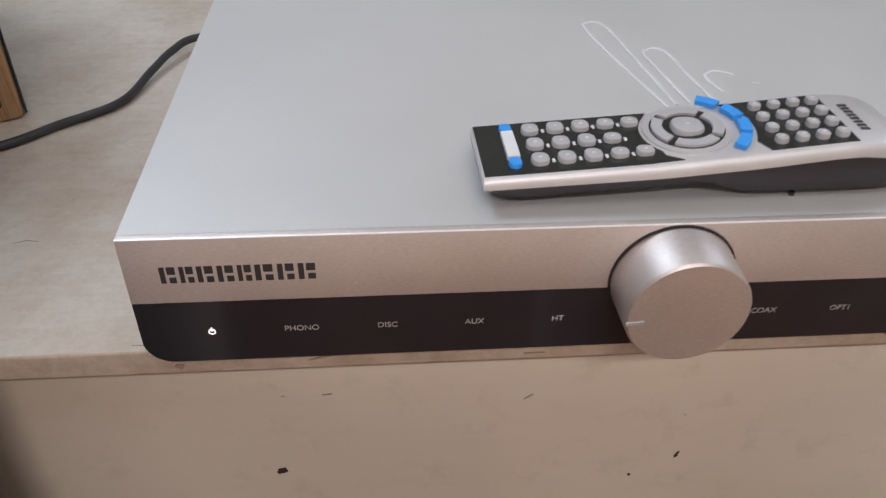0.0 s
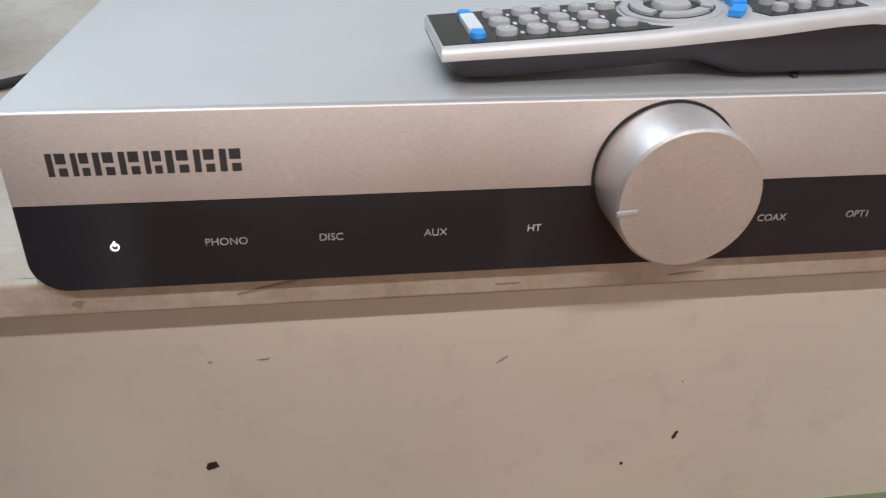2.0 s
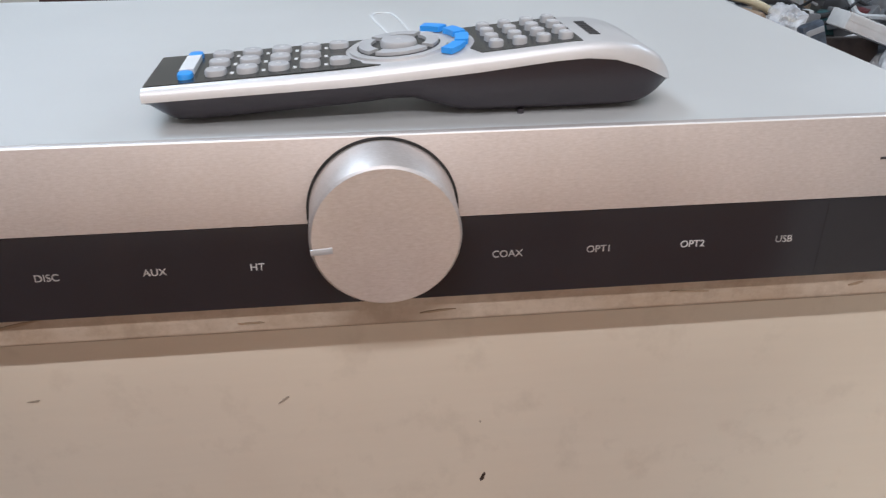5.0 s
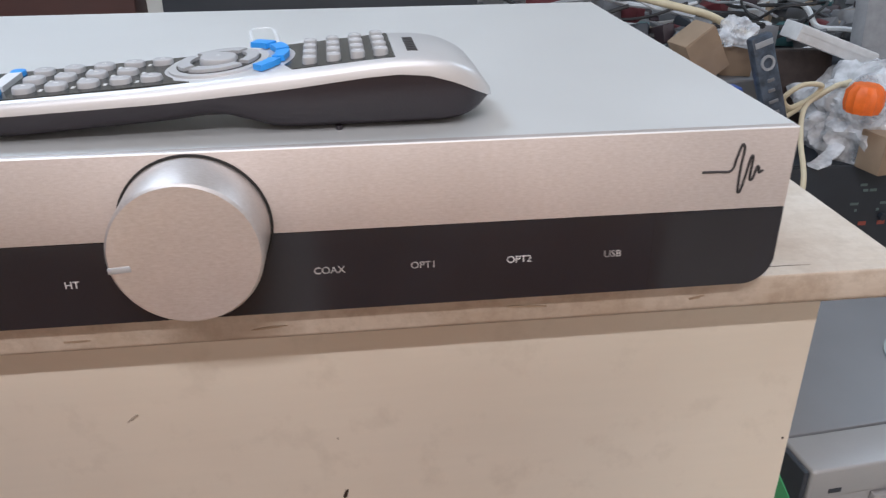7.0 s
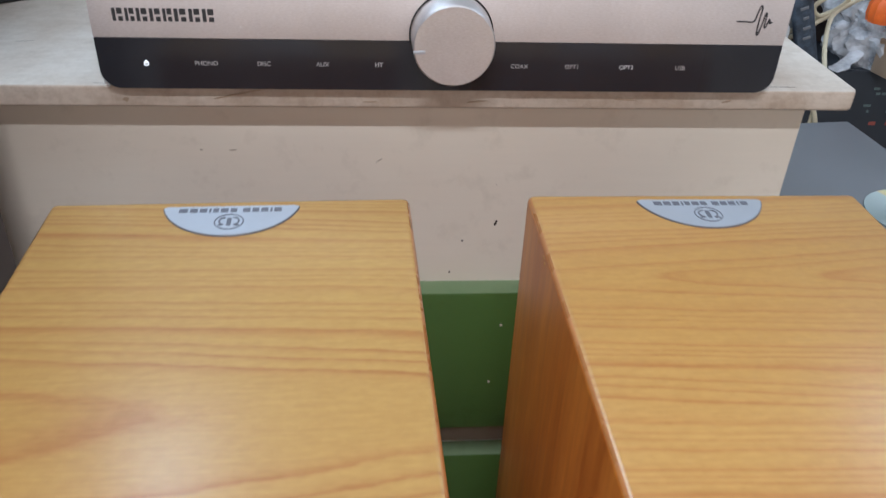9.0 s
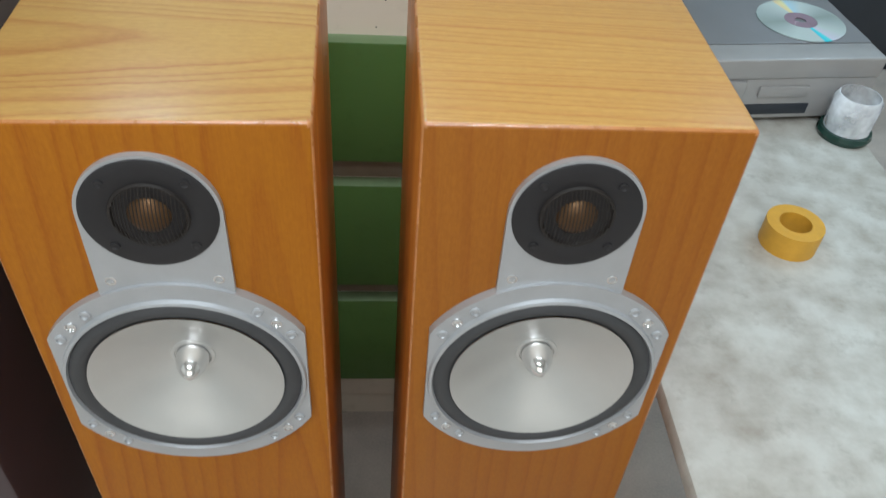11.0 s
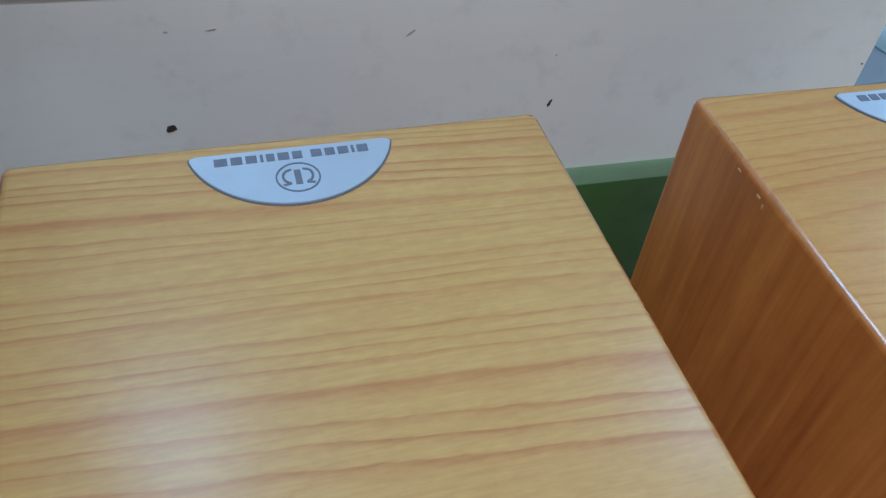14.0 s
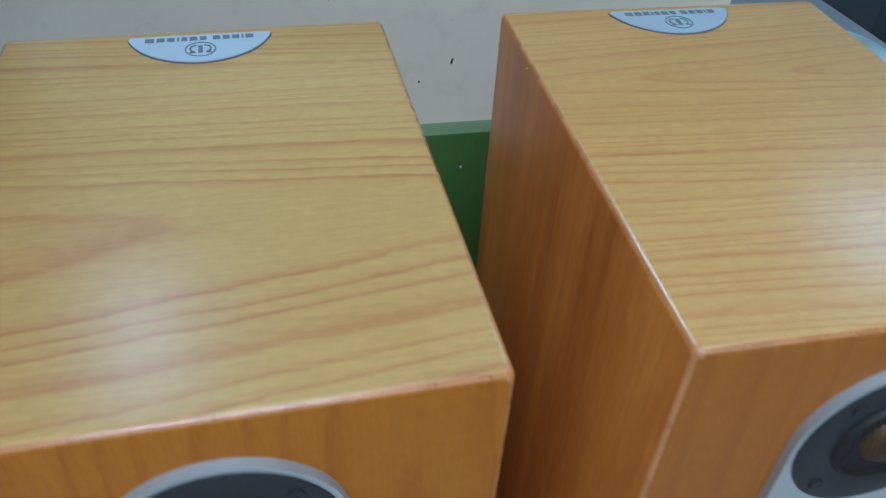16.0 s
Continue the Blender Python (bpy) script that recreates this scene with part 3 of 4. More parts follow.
bmesh.ops.transform(slot, verts=slot.verts, matrix=pose(-0.0200, -KP, KZ - 0.0036, 0, -4, 0))
part("pointer_slot", slot, PLATE, knob)
# input names on the band
for word, x in (("PHONO", -0.150), ("DISC", -0.115), ("AUX", -0.079), ("HT", -0.044), ("COAX", 0.045), ("OPT1", 0.079), ("OPT2", 0.1145), ("USB", 0.150)):
    lettering(word, 0.0039, PRINT_WHITE if word in ("HT", "OPT2") else LABEL_METAL, amp, pose(x, -0.00004, 0.8803 - A0, 90, 0, 0), "input_name")
power = lathe([(0.0010, 0.0), (0.0010, 0.0002), (0.0015, 0.0002), (0.0015, 0.0)], "y-", 20, (-0.1862, 0.0002, 0.880 - A0))
box(-0.1865, -0.1859, -0.0001, 0.0002, 0.8803 - A0, 0.8822 - A0, 0, 1, power)
part("power_symbol", power, LIT, amp, "white lit standby symbol")
# maker's name as plain dark bars
widths = [0.0066, 0.0058, 0.0068, 0.0068, 0.0058, 0.0076, 0.0070, 0.0074]
bx = -0.2013
for w in widths:
    for b0, b1, lo, hi in ((0.0, 0.30 * w, 0.9062, 0.9140), (0.42 * w, 0.90 * w, 0.9104, 0.9140), (0.50 * w, 0.90 * w, 0.9062, 0.9090)):
        part("maker_mark", prism([(bx + b0, lo - A0), (bx + b1, lo - A0), (bx + b1, hi - A0), (bx + b0, hi - A0)], (-0.00015, 0.0003), "y"), PRINT_DARK, amp, "", 0)
    bx += w * 1.13
# pulse-shaped mark
pulse = [(0.1805, 0, 0.9122), (0.186, 0, 0.9122), (0.1915, 0, 0.9124), (0.1929, 0, 0.9175), (0.1942, 0, 0.9222), (0.1953, 0, 0.9205), (0.1949, 0, 0.9130), (0.1951, 0, 0.9048), (0.1961, 0, 0.9042),
         (0.1972, 0, 0.9100), (0.1982, 0, 0.9172), (0.1991, 0, 0.9168), (0.1990, 0, 0.9092), (0.2001, 0, 0.9090), (0.2012, 0, 0.9135), (0.2019, 0, 0.9132), (0.2022, 0, 0.9112), (0.2036, 0, 0.9122)]
part("pulse_mark", tube([(x, -0.0001, z - 0.0010 - A0) for x, _, z in pulse], 0.00050, 6, 5), PRINT_DARK, amp, "dark grey pulse-shaped mark")
# the same pulse as raised clear loops on the lid
for loop in (((0.0245, 0.092), (0.012, 0.150), (0.0045, 0.196), (0.010, 0.205), (0.017, 0.198), (0.023, 0.150), (0.0285, 0.098)),
             ((0.036, 0.100), (0.031, 0.140), (0.0295, 0.160), (0.036, 0.166), (0.042, 0.160), (0.045, 0.130), (0.049, 0.102)),
             ((0.057, 0.110), (0.0535, 0.128), (0.060, 0.136), (0.069, 0.131)), ((0.0755, 0.122), (0.0785, 0.119))):
    part("lid_relief", tube([(x, y, AZ1 + 0.0002 - A0) for x, y in loop], 0.0011, 8, 6, None, 0.5), WHITE_PLASTIC, amp, "pale glossy raised line on the lid")

# ---- the remote control ----
remote = thing("remote_control", -0.0765, 0.0104, AZ1, 1.0, "silver and black remote control with blue keys, on amplifier lid", "remote control")


def along(table, s):
    return float(np.interp(s, [a for a, _ in table], [b for _, b in table]))


TOP = [(0, 0.0143), (0.07, 0.0182), (0.11, 0.0218), (0.145, 0.0250), (0.155, 0.0253), (0.162, 0.0249), (0.168, 0.0236), (0.174, 0.0211), (0.179, 0.0175), (0.183, 0.0118)]
EDGE = [(0, 0.0097), (0.07, 0.0128), (0.11, 0.0160), (0.140, 0.0194), (0.150, 0.0199), (0.160, 0.0190), (0.170, 0.0160), (0.177, 0.0125), (0.183, 0.0092)]
LOW = [(0, 0.0090), (0.004, 0.0045), (0.009, 0.0012), (0.016, 0.0010), (0.041, 0.0026), (0.072, 0.0046), (0.085, 0.0062), (0.093, 0.0055), (0.099, 0.0030), (0.105, 0.0010), (0.112, 0.0004), (0.158, 0.0004), (0.170, 0.0008), (0.177, 0.0028), (0.181, 0.0055), (0.183, 0.0085)]
HALF = [(0, 0.0205), (0.10, 0.0212), (0.150, 0.0214), (0.165, 0.0212), (0.174, 0.0202), (0.180, 0.0176), (0.183, 0.0135)]
MIDV = 0.0215
remote.scale.y = 1.09
STATIONS = [0, 0.002, 0.004, 0.007, 0.010] + [0.010 + 0.008 * k for k in range(1, 18)] + [0.150, 0.155, 0.160, 0.164, 0.168, 0.172, 0.175, 0.178, 0.181, 0.183]
STATIONS = sorted(set(round(s, 4) for s in STATIONS))


def loft(section):
    bm = bmesh.new()
    rings = [[bm.verts.new((s, MIDV + v, h)) for v, h in section(s)] for s in STATIONS]
    n = len(rings[0])
    for a, b in zip(rings, rings[1:]):
        for k in range(n):
            bm.faces.new((a[k], a[(k + 1) % n], b[(k + 1) % n], b[k]))
    bm.faces.new(rings[0]), bm.faces.new(rings[-1])
    return bm


def shell(s):
    w, hi, lo = along(HALF, s) - 0.0003, along(EDGE, s), along(LOW, s)
    d = min(0.0035, (hi - lo) * 0.6)
    return [(-w, hi), (-w + 0.0022, lo + d), (-w + 0.0058, lo + d * 0.25), (-w + 0.0095, lo), (w - 0.008, lo), (w - 0.0035, lo + d * 0.25), (w - 0.0005, lo + d), (w, hi)]


def cover(s):
    w, hi, lo = along(HALF, s), along(TOP, s), along(EDGE, s) + 0.0001
    r = min(0.0030, (hi - lo) * 0.55)
    return [(-w, lo), (-w, hi - r), (-w + r * 0.35, hi - r * 0.35), (-w + r, hi), (w - r, hi), (w - r * 0.35, hi - r * 0.35), (w, hi - r), (w, lo)]


part("lower_shell", loft(shell), DARK_SHELL, remote, "dark grey lower shell with finger recess", 50)
part("upper_frame", loft(cover), SILVER_PLASTIC, remote, "silver upper frame curving down at the end", 50)


def deck(outline, lift=0.0003, thick=0.0012):
    """A thin panel that follows the top: outline in (s, v)."""
    bm = bmesh.new()
    low, high = ([bm.verts.new((s, v, along(TOP, s) + h)) for s, v in outline] for h in (lift - thick, lift))
    bm.faces.new(high), bm.faces.new(low)
    for k in range(len(outline)):
        n = (k + 1) % len(outline)
        bm.faces.new((low[k], low[n], high[n], high[k]))
    return bm


NAV = (0.0868, 0.0240)
part("key_panel", deck([(0.0006, 0.0036), (0.030, 0.0034), (0.060, 0.0034), (0.079, 0.0038), (0.0730, 0.0080), *arc(*NAV, 0.0192, 222, 138, 10), (0.0745, 0.0398), (0.040, 0.0400), (0.0006, 0.0400)]), PANEL_BLACK, remote, "glossy black key panel")
part("number_panel", deck([(0.1135, 0.0036), (0.1485, 0.0036), (0.1485, 0.0400), (0.1060, 0.0400), *arc(*NAV, 0.0272, 34, -38, 8)[1:-1]]), PANEL_BLACK, remote, "black number key panel")
ring_outer = deck(arc(*NAV, 0.0178, 0, 352, 44), 0.0009)
part("navigation_ring", ring_outer, SILVER_PLASTIC, remote)
part("navigation_well", deck(arc(*NAV, 0.0150, 0, 352, 44), 0.0011), PANEL_BLACK, remote)


def band_piece(r0, r1, a0, a1, height):
    out = arc(*NAV, r1, a0, a1, 10) + arc(*NAV, r0, a1, a0, 10)
    return deck(out, height, 0.002)


for a in (0, 90, 180, 270):
    part("navigation_key", band_piece(0.0100, 0.0144, a - 39, a + 39, 0.0022), KEY_GREY, remote)
for a in (-38, -9, 20, 50):
    part("blue_key", band_piece(0.0205, 0.0252, a - 11.5, a + 11.5, 0.0024), KEY_BLUE, remote, "blue shortcut key")


def key(s, v, rs, rv, h, material, name="key", label=""):
    z = along(TOP, s)
    bm = bmesh.new()
    prof = [(1.0, -0.0005), (1.0, h * 0.7), (0.93, h * 0.92), (0.78, h), (0.0, h)]
    lathe(prof, "z", 20, (0, 0, 0), bm)
    for p in bm.verts:
        c = p.co
        q = (abs(c.x) ** 2.6 + abs(c.y) ** 2.6) ** (1 / 2.6) or 1e-9
        n = math.hypot(c.x, c.y)
        f = n / q if q > 1e-6 else 1.0
        p.co = (s + c.x * f * rs, v + c.y * f * rv, z + c.z)
    ob = part(name, bm, material, remote, label)
    if material is KEY_GREY and rs > 0.0024:
        part("key_print", prism([(s - 0.0007, v - 0.0004), (s + 0.0007, v - 0.0004), (s + 0.0007, v + 0.0004), (s - 0.0007, v + 0.0004)], (z + h - 0.0003, z + h + 0.00012)), PRINT_WHITE, ob, "", 0)
    return ob


key(NAV[0], NAV[1], 0.0066, 0.0062, 0.0032, KEY_GREY, "centre_key")
key(0.0135, 0.0100, 0.0026, 0.0030, 0.0022, KEY_BLUE, "blue_key", "blue rocker end key")
key(0.0135, 0.0350, 0.0026, 0.0030, 0.0022, KEY_BLUE, "blue_key", "blue rocker end key")
part("rocker_key", deck([(0.0110, 0.0132), (0.0160, 0.0132), (0.0160, 0.0318), (0.0110, 0.0318)], 0.0022, 0.003), KEY_WHITE, remote, "white rocker key", 0)
COLUMNS = (0.0235, 0.0341, 0.0447, 0.0553, 0.0655)
for v, columns in ((0.0110, COLUMNS), (0.0218, COLUMNS[:4]), (0.0328, COLUMNS)):
    for s in columns:
        key(s, v, 0.0036, 0.0036 if s < 0.05 else 0.0029, 0.0024, KEY_GREY)
        if s < 0.06:
            part("legend", prism([(s + 0.0048, v - 0.0016), (s + 0.0060, v - 0.0016), (s + 0.0060, v + 0.0008), (s + 0.0048, v + 0.0008)], (along(TOP, s + 0.006) + 0.0001, along(TOP, s + 0.006) + 0.00045)), PRINT_WHITE, remote, "", 0)
for v in (0.0090, 0.0175, 0.0260, 0.0345):
    for s in (0.1194, 0.1277, 0.1360, 0.1440):
        key(s, v, 0.0025, 0.0024, 0.0026, KEY_GREY, "number_key")
for k in range(8):
    part("maker_mark", prism([(0.1535, 0.0115 + 0.0026 * k), (0.1572, 0.0115 + 0.0026 * k), (0.1572, 0.0131 + 0.0026 * k), (0.1535, 0.0131 + 0.0026 * k)], (0.0240, 0.02555)), PRINT_DARK, remote, "", 0)
part("foot_stud", lathe([(0, -0.0004), (0.0012, -0.0004), (0.0012, 0.0012), (0, 0.0012)], "z", 12, (0.128, 0.005, 0.0004)), DARK_SHELL, remote)


# ---- the pair of loudspeakers ----
def loudspeaker(x, y, turn, height, top, front, label):
    sp = thing("loudspeaker", x, y, 0, turn, label, "loudspeaker", "pair of loudspeakers")
    W, D = 0.0926, 0.1235
    bm = box(-W, W, -D, D, 0.0, height, 0.0035, 3)
    bm.normal_update()
    # round opening in the front for the cone
    front_face = max((f for f in bm.faces if f.normal.y < -0.99), key=lambda f: f.calc_area())
    rim = list(front_face.edges)
    bm.faces.remove(front_face)
    hole = [bm.verts.new((0.0700 * math.cos(2 * math.pi * k / 48), -D, height - 0.2045 + 0.0700 * math.sin(2 * math.pi * k / 48))) for k in range(48)]
    rim += [bm.edges.new((hole[k], hole[(k + 1) % 48])) for k in range(48)]
    bmesh.ops.triangle_fill(bm, edges=rim, use_beauty=True, normal=(0, -1, 0))
    bmesh.ops.recalc_face_normals(bm, faces=bm.faces)
    bm.normal_update()
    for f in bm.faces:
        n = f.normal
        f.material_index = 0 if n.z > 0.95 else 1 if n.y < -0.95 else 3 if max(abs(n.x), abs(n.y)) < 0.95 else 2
    part("enclosure", bm, [top, front, WOOD_SIDE_SHADED, WOOD_EDGE], sp, "honey-coloured wood veneer enclosure with rounded edges")
    # D-shaped badge at the rear of the top
    hw, yb, depth = 0.0345, 0.1155, 0.0280
    rr = (hw * hw + depth * depth) / (2 * depth)
    a = math.degrees(math.asin(hw / rr))
    face = [(hw - 0.0025, yb), (-hw + 0.0025, yb), (-hw + 0.0006, yb - 0.0010)] + arc(0, yb - depth + rr, rr, 270 - a + 3.5, 270 + a - 3.5, 28) + [(hw - 0.0006, yb - 0.0010)]
    badge = part("badge", prism(face, (height - 0.0002, height + 0.0010)), PLATE, sp, "silver D-shaped maker's badge", 0)
    part("badge_rim", prism([(p * 1.018, (q - yb + 0.01) * 1.03 + yb - 0.01) for p, q in face], (height - 0.0002, height + 0.0006)), BADGE_PRINT, badge, "", 0)
    bx0 = -0.0262
    for k, w in enumerate((0.0052, 0.0047, 0.0046, 0.0019, 0.0037, 0.0047, 0.0042, 0.0018, 0.0046, 0.0043, 0.0045, 0.0019, 0.0047)):
        if k != 7:
            part("maker_mark", prism([(bx0, yb - 0.0062), (bx0 + w - 0.0009, yb - 0.0062), (bx0 + w - 0.0009, yb - 0.0024), (bx0, yb - 0.0024)], (height + 0.0009, height + 0.0012)), BADGE_PRINT, badge, "", 0)
        bx0 += w * 1.04
    ec = (0.0, yb - 0.0158)
    part("emblem_ring", lathe([(0.0068, 0.0009), (0.0068, 0.00125), (0.0074, 0.00125), (0.0074, 0.0009)], "z", 36, (*ec, height)), BADGE_PRINT, badge)
    part("emblem_stem", box(-0.0011, 0.0011, ec[1] - 0.0036, ec[1] + 0.0036, height + 0.0009, height + 0.00125), BADGE_PRINT, badge, "", 0)
    for s in (-1, 1):
        hook = [(s * p, ec[1] + q, height + 0.0010) for p, q in ((0.0019, 0.0040), (0.0040, 0.0031), (0.0049, 0.0006), (0.0041, -0.0018), (0.0027, -0.0029), (0.0052, -0.0034))]
        part("emblem_arm", tube(hook, 0.0005, 6, 4), BADGE_PRINT, badge)
    # drive units on the front, measured down from the top
    zt, zw, yf = height - 0.0590, height - 0.2045, -D
    plate = arc(0, zt, 0.0402, 180, 0, 36)
    half_low = 0.0402
    plate = [(-half_low, zt - 0.075)] + plate[0:] + [(half_low, zt - 0.075)]
    tw = part("tweeter_plate", prism(plate, (yf - 0.0040, yf + 0.001), "y"), CAST_SILVER, sp, "silver tweeter surround")
    part("tweeter_disc", lathe([(0.0380, 0.0), (0.0380, 0.0048), (0.0370, 0.0052), (0.026, 0.0051), (0.0245, 0.0045), (0.0, 0.0044)], "y-", 56, (0, yf, zt)), TWEETER_BLACK, tw, "matt black tweeter disc")
    part("dome", lathe([(0.0122, 0.0044), (0.0116, 0.0056), (0.0095, 0.0076), (0.0055, 0.0094), (0.0, 0.0100)], "y-", 32, (0, yf, zt)), GOLD, tw, "gold tweeter dome")
    part("dome_ring", lathe([(0.0225, 0.0044), (0.0218, 0.0062), (0.0205, 0.0062), (0.0195, 0.0044)], "y-", 40, (0, yf, zt)), MESH_DARK, tw)
    for k in range(-10, 11):
        w = math.sqrt(max(0.0, 0.0215 ** 2 - (k * 0.0020) ** 2))
        pts = [(k * 0.0020, yf - 0.0060 - 0.0065 * max(0.0, 1 - (h * h + (k * 0.0020) ** 2) / 0.0215 ** 2), zt + h) for h in np.linspace(-w, w, 6)]
        part("guard_wire", tube(pts, 0.00035, 4, 2), MESH_DARK, tw)
    for sx in (-1, 1):
        for sz in (-1, 1):
            part("screw", lathe([(0, 0.0058), (0.0016, 0.0058), (0.0022, 0.0062), (0.0030, 0.0060), (0.0031, 0.0046)], "y-", 14, (sx * 0.0225, yf, zt + sz * 0.0225)), TWEETER_BLACK, tw)
        part("screw", lathe([(0, 0.0036), (0.0018, 0.0036), (0.0024, 0.0046), (0.0034, 0.0044), (0.0034, 0.0036)], "y-", 14, (sx * 0.0315, yf, zt - 0.0515)), CHROME, tw)
    for zc in (zw,):
        cut = 0.0800
        a0 = math.degrees(math.acos(cut / 0.0918))
        flange = arc(0, zc, 0.0918, a0, 180 - a0, 40) + arc(0, zc, 0.0918, 180 + a0, 360 - a0, 40)
        wf = part("woofer_flange", pierced(flange, arc(0, zc, 0.0760, 0, 354.375, 63), (yf - 0.0062, yf + 0.001)), CAST_SILVER, sp, "silver cast woofer flange with cut sides")
        part("flange_lip", lathe([(0.0795, 0.0058), (0.0785, 0.0088), (0.0765, 0.0094), (0.0752, 0.0062)], "y-", 72, (0, yf, zc)), CAST_SILVER, wf)
        part("surround", lathe([(0.0765, 0.0064), (0.0745, 0.0078), (0.0715, 0.0098), (0.0680, 0.0098), (0.0650, 0.0078), (0.0632, 0.0066)], "y-", 72, (0, yf, zc)), SURROUND, wf, "black rubber surround")
        part("cone", lathe([(0.0640, 0.0078), (0.0600, 0.0060), (0.048, -0.0010), (0.034, -0.0085), (0.022, -0.0145), (0.0140, -0.0180), (0.0, -0.0190)], "y-", 72, (0, yf - 0.0008, zc)), CONE, wf, "silver metal cone")
        part("phase_plug", lathe([(0.0115, -0.0190), (0.0112, -0.0110), (0.0098, -0.0055), (0.0068, 0.0000), (0.0033, 0.0038), (0.0, 0.0052)], "y-", 36, (0, yf, zc)), CHROME, wf, "polished bullet-shaped phase plug")
        part("plug_ring", lathe([(0.0152, -0.0175), (0.0148, -0.0160), (0.0128, -0.0160), (0.0120, -0.0185)], "y-", 36, (0, yf, zc)), CONE, wf)
        for deg in (32, 42, 52, 128, 138, 148, 212, 222, 232, 308, 318, 328):
            c, s = math.cos(radians(deg)), math.sin(radians(deg))
            big = deg % 90 in (42, 48) or deg in (138, 222, 318)
            part("screw", lathe([(0, 0.0066), (0.0020, 0.0066), (0.0026, 0.0078), (0.0036, 0.0074), (0.0038, 0.0060)], "y-", 14, (0.0845 * c, yf, zc + 0.0845 * s)), CHROME if big else CAST_SILVER, wf)
    return sp


loudspeaker(-0.1170, -0.2335, 1.8, 0.846, WOOD_TOP_L, WOOD_FRONT_SHADED_L, "honey-coloured wood floor loudspeaker with arched grain and silver cone")
right_box = loudspeaker(0.1280, -0.2335, 0.0, 0.849, WOOD_TOP_R, WOOD_FRONT_SHADED_R, "honey-coloured wood floor loudspeaker with straight grain, beside low bench")

# flakes of veneer missing along a top edge
PALE_WOOD = plain("bare_pale_wood", (0.48, 0.27, 0.095), 0.6, 0.0, 0.2, 300.0, 0.2)
for yl, zl, wl, hl in ((0.0690, 0.8440, 0.0022, 0.0012), (0.0655, 0.8425, 0.0010, 0.0020), (0.0830, 0.8446, 0.0020, 0.0010)):
    part("veneer_chip", box(-0.0929, -0.0922, yl - wl / 2, yl + wl / 2, zl - hl / 2, zl + hl / 2, 0.0002), PALE_WOOD, right_box)

# ---- beside the cabinet, on one side ----
dark = thing("dark_cabinet", -0.420, -0.17, 0, 0, "dark brown vinyl-covered cabinet beside loudspeaker, made tall out of view to block light", "cabinet")
# upper carcass, out of view, is made tall to hold back lamp light
part("carcass", box(-0.128, 0.128, -0.16, 0.16, 0.0, 1.28, 0.004), DARK_BROWN, dark)
part("top_panel", box(-0.128, 0.128, -0.16, 0.16, 1.2805, 1.295, 0.003), DARK_BROWN, dark)

mon = thing("plywood_speaker", -0.500, 0.258, 0.862, 28, "plywood speaker box with black cloth front, on tabletop", "speaker")
part("shell", box(-0.128, 0.128, -0.108, 0.108, 0.0, 0.29, 0.004), PLY_EDGE, mon)
part("front_cloth", box(-0.117, 0.117, -0.1115, -0.106, 0.011, 0.279, 0.002), GRILLE, mon, "black cloth front")
part("back_skin", box(0.1285, 0.1300, -0.104, 0.108, 0.002, 0.288, 0.0005), BLACK_BOX, mon, "dark laminate side skin")
lead = tagged(new("power_lead"), "dark grey power lead lying across the tabletop", "cable")
part("sheath", tube([(-0.60, 0.07, 0.8652), (-0.42, 0.134, 0.8652), (-0.340, 0.181, 0.8652), (-0.312, 0.207, 0.8652), (-0.281, 0.236, 0.8656), (-0.270, 0.276, 0.868), (-0.261, 0.306, 0.870), (-0.246, 0.330, 0.870), (-0.19, 0.352, 0.868), (-0.10, 0.330, 0.867)], 0.0027, 12, 10), BLACK_CABLE, lead)
deckbox = thing("black_component", 0.04, 0.455, 0.862, 0, "low black electronic component standing behind the amplifier", "component")
part("case", box(-0.124, 0.124, -0.05, 0.05, 0.004, 0.062, 0.003), BLACK_BOX, deckbox)
for fx in (-0.1, 0.1):
    part("foot", box(fx - 0.01, fx + 0.01, -0.03, 0.03, 0.0, 0.0045), RUBBER, deckbox)
redbox = thing("brown_box", -0.19, 0.49, 0.862, 6, "dark reddish-brown card box at the back of tabletop", "box")
part("carton", box(-0.07, 0.07, -0.04, 0.04, 0.0, 0.06, 0.002), plain("dark_red_card", (0.06, 0.025, 0.022), 0.7), redbox)

# ---- the low bench and the clutter on the other side ----
bench = thing("low_bench", 0.78, 0.10, 0, 0, "low wooden bench with dirty scuffed white top", "bench")
part("benchtop", box(-0.50, -0.115, -0.62, 0.50, 0.472, 0.495, 0.004), BENCH, bench, "dirty white painted board")
for lx in (-0.46, -0.16):
    for ly in (-0.55, 0.44):
        part("leg", box(lx - 0.025, lx + 0.025, ly - 0.025, ly + 0.025, 0.0, 0.4718, 0.003), BENCH, bench)
player = thing("disc_player", 0.4934, 0.3878, 0.495, 4.8, "grey and silver disc player with black drawer, on white bench", "disc player")
part("lid", box(-0.126, 0.166, -0.165, 0.161, 0.078, 0.100, 0.003), STEEL_GREY, player, "grey painted steel lid")
part("lid_lip", box(-0.1236, 0.1656, -0.2065, -0.1653, 0.0700, 0.0992, 0.0028, 3), SILVER_FRONT, player, "flat silver front lip")
part("body", box(-0.122, 0.162, -0.160, 0.160, 0.008, 0.0778, 0.002), BLACK_BOX, player)
part("front_panel", box(-0.1234, 0.164, -0.2045, -0.1602, 0.010, 0.0698, 0.001), SILVER_FRONT, player, "silver front panel")
part("side_panel", box(-0.1290, -0.1240, -0.2040, -0.1620, 0.008, 0.0975, 0.0015), BLACK_BOX, player, "black plastic end cap")
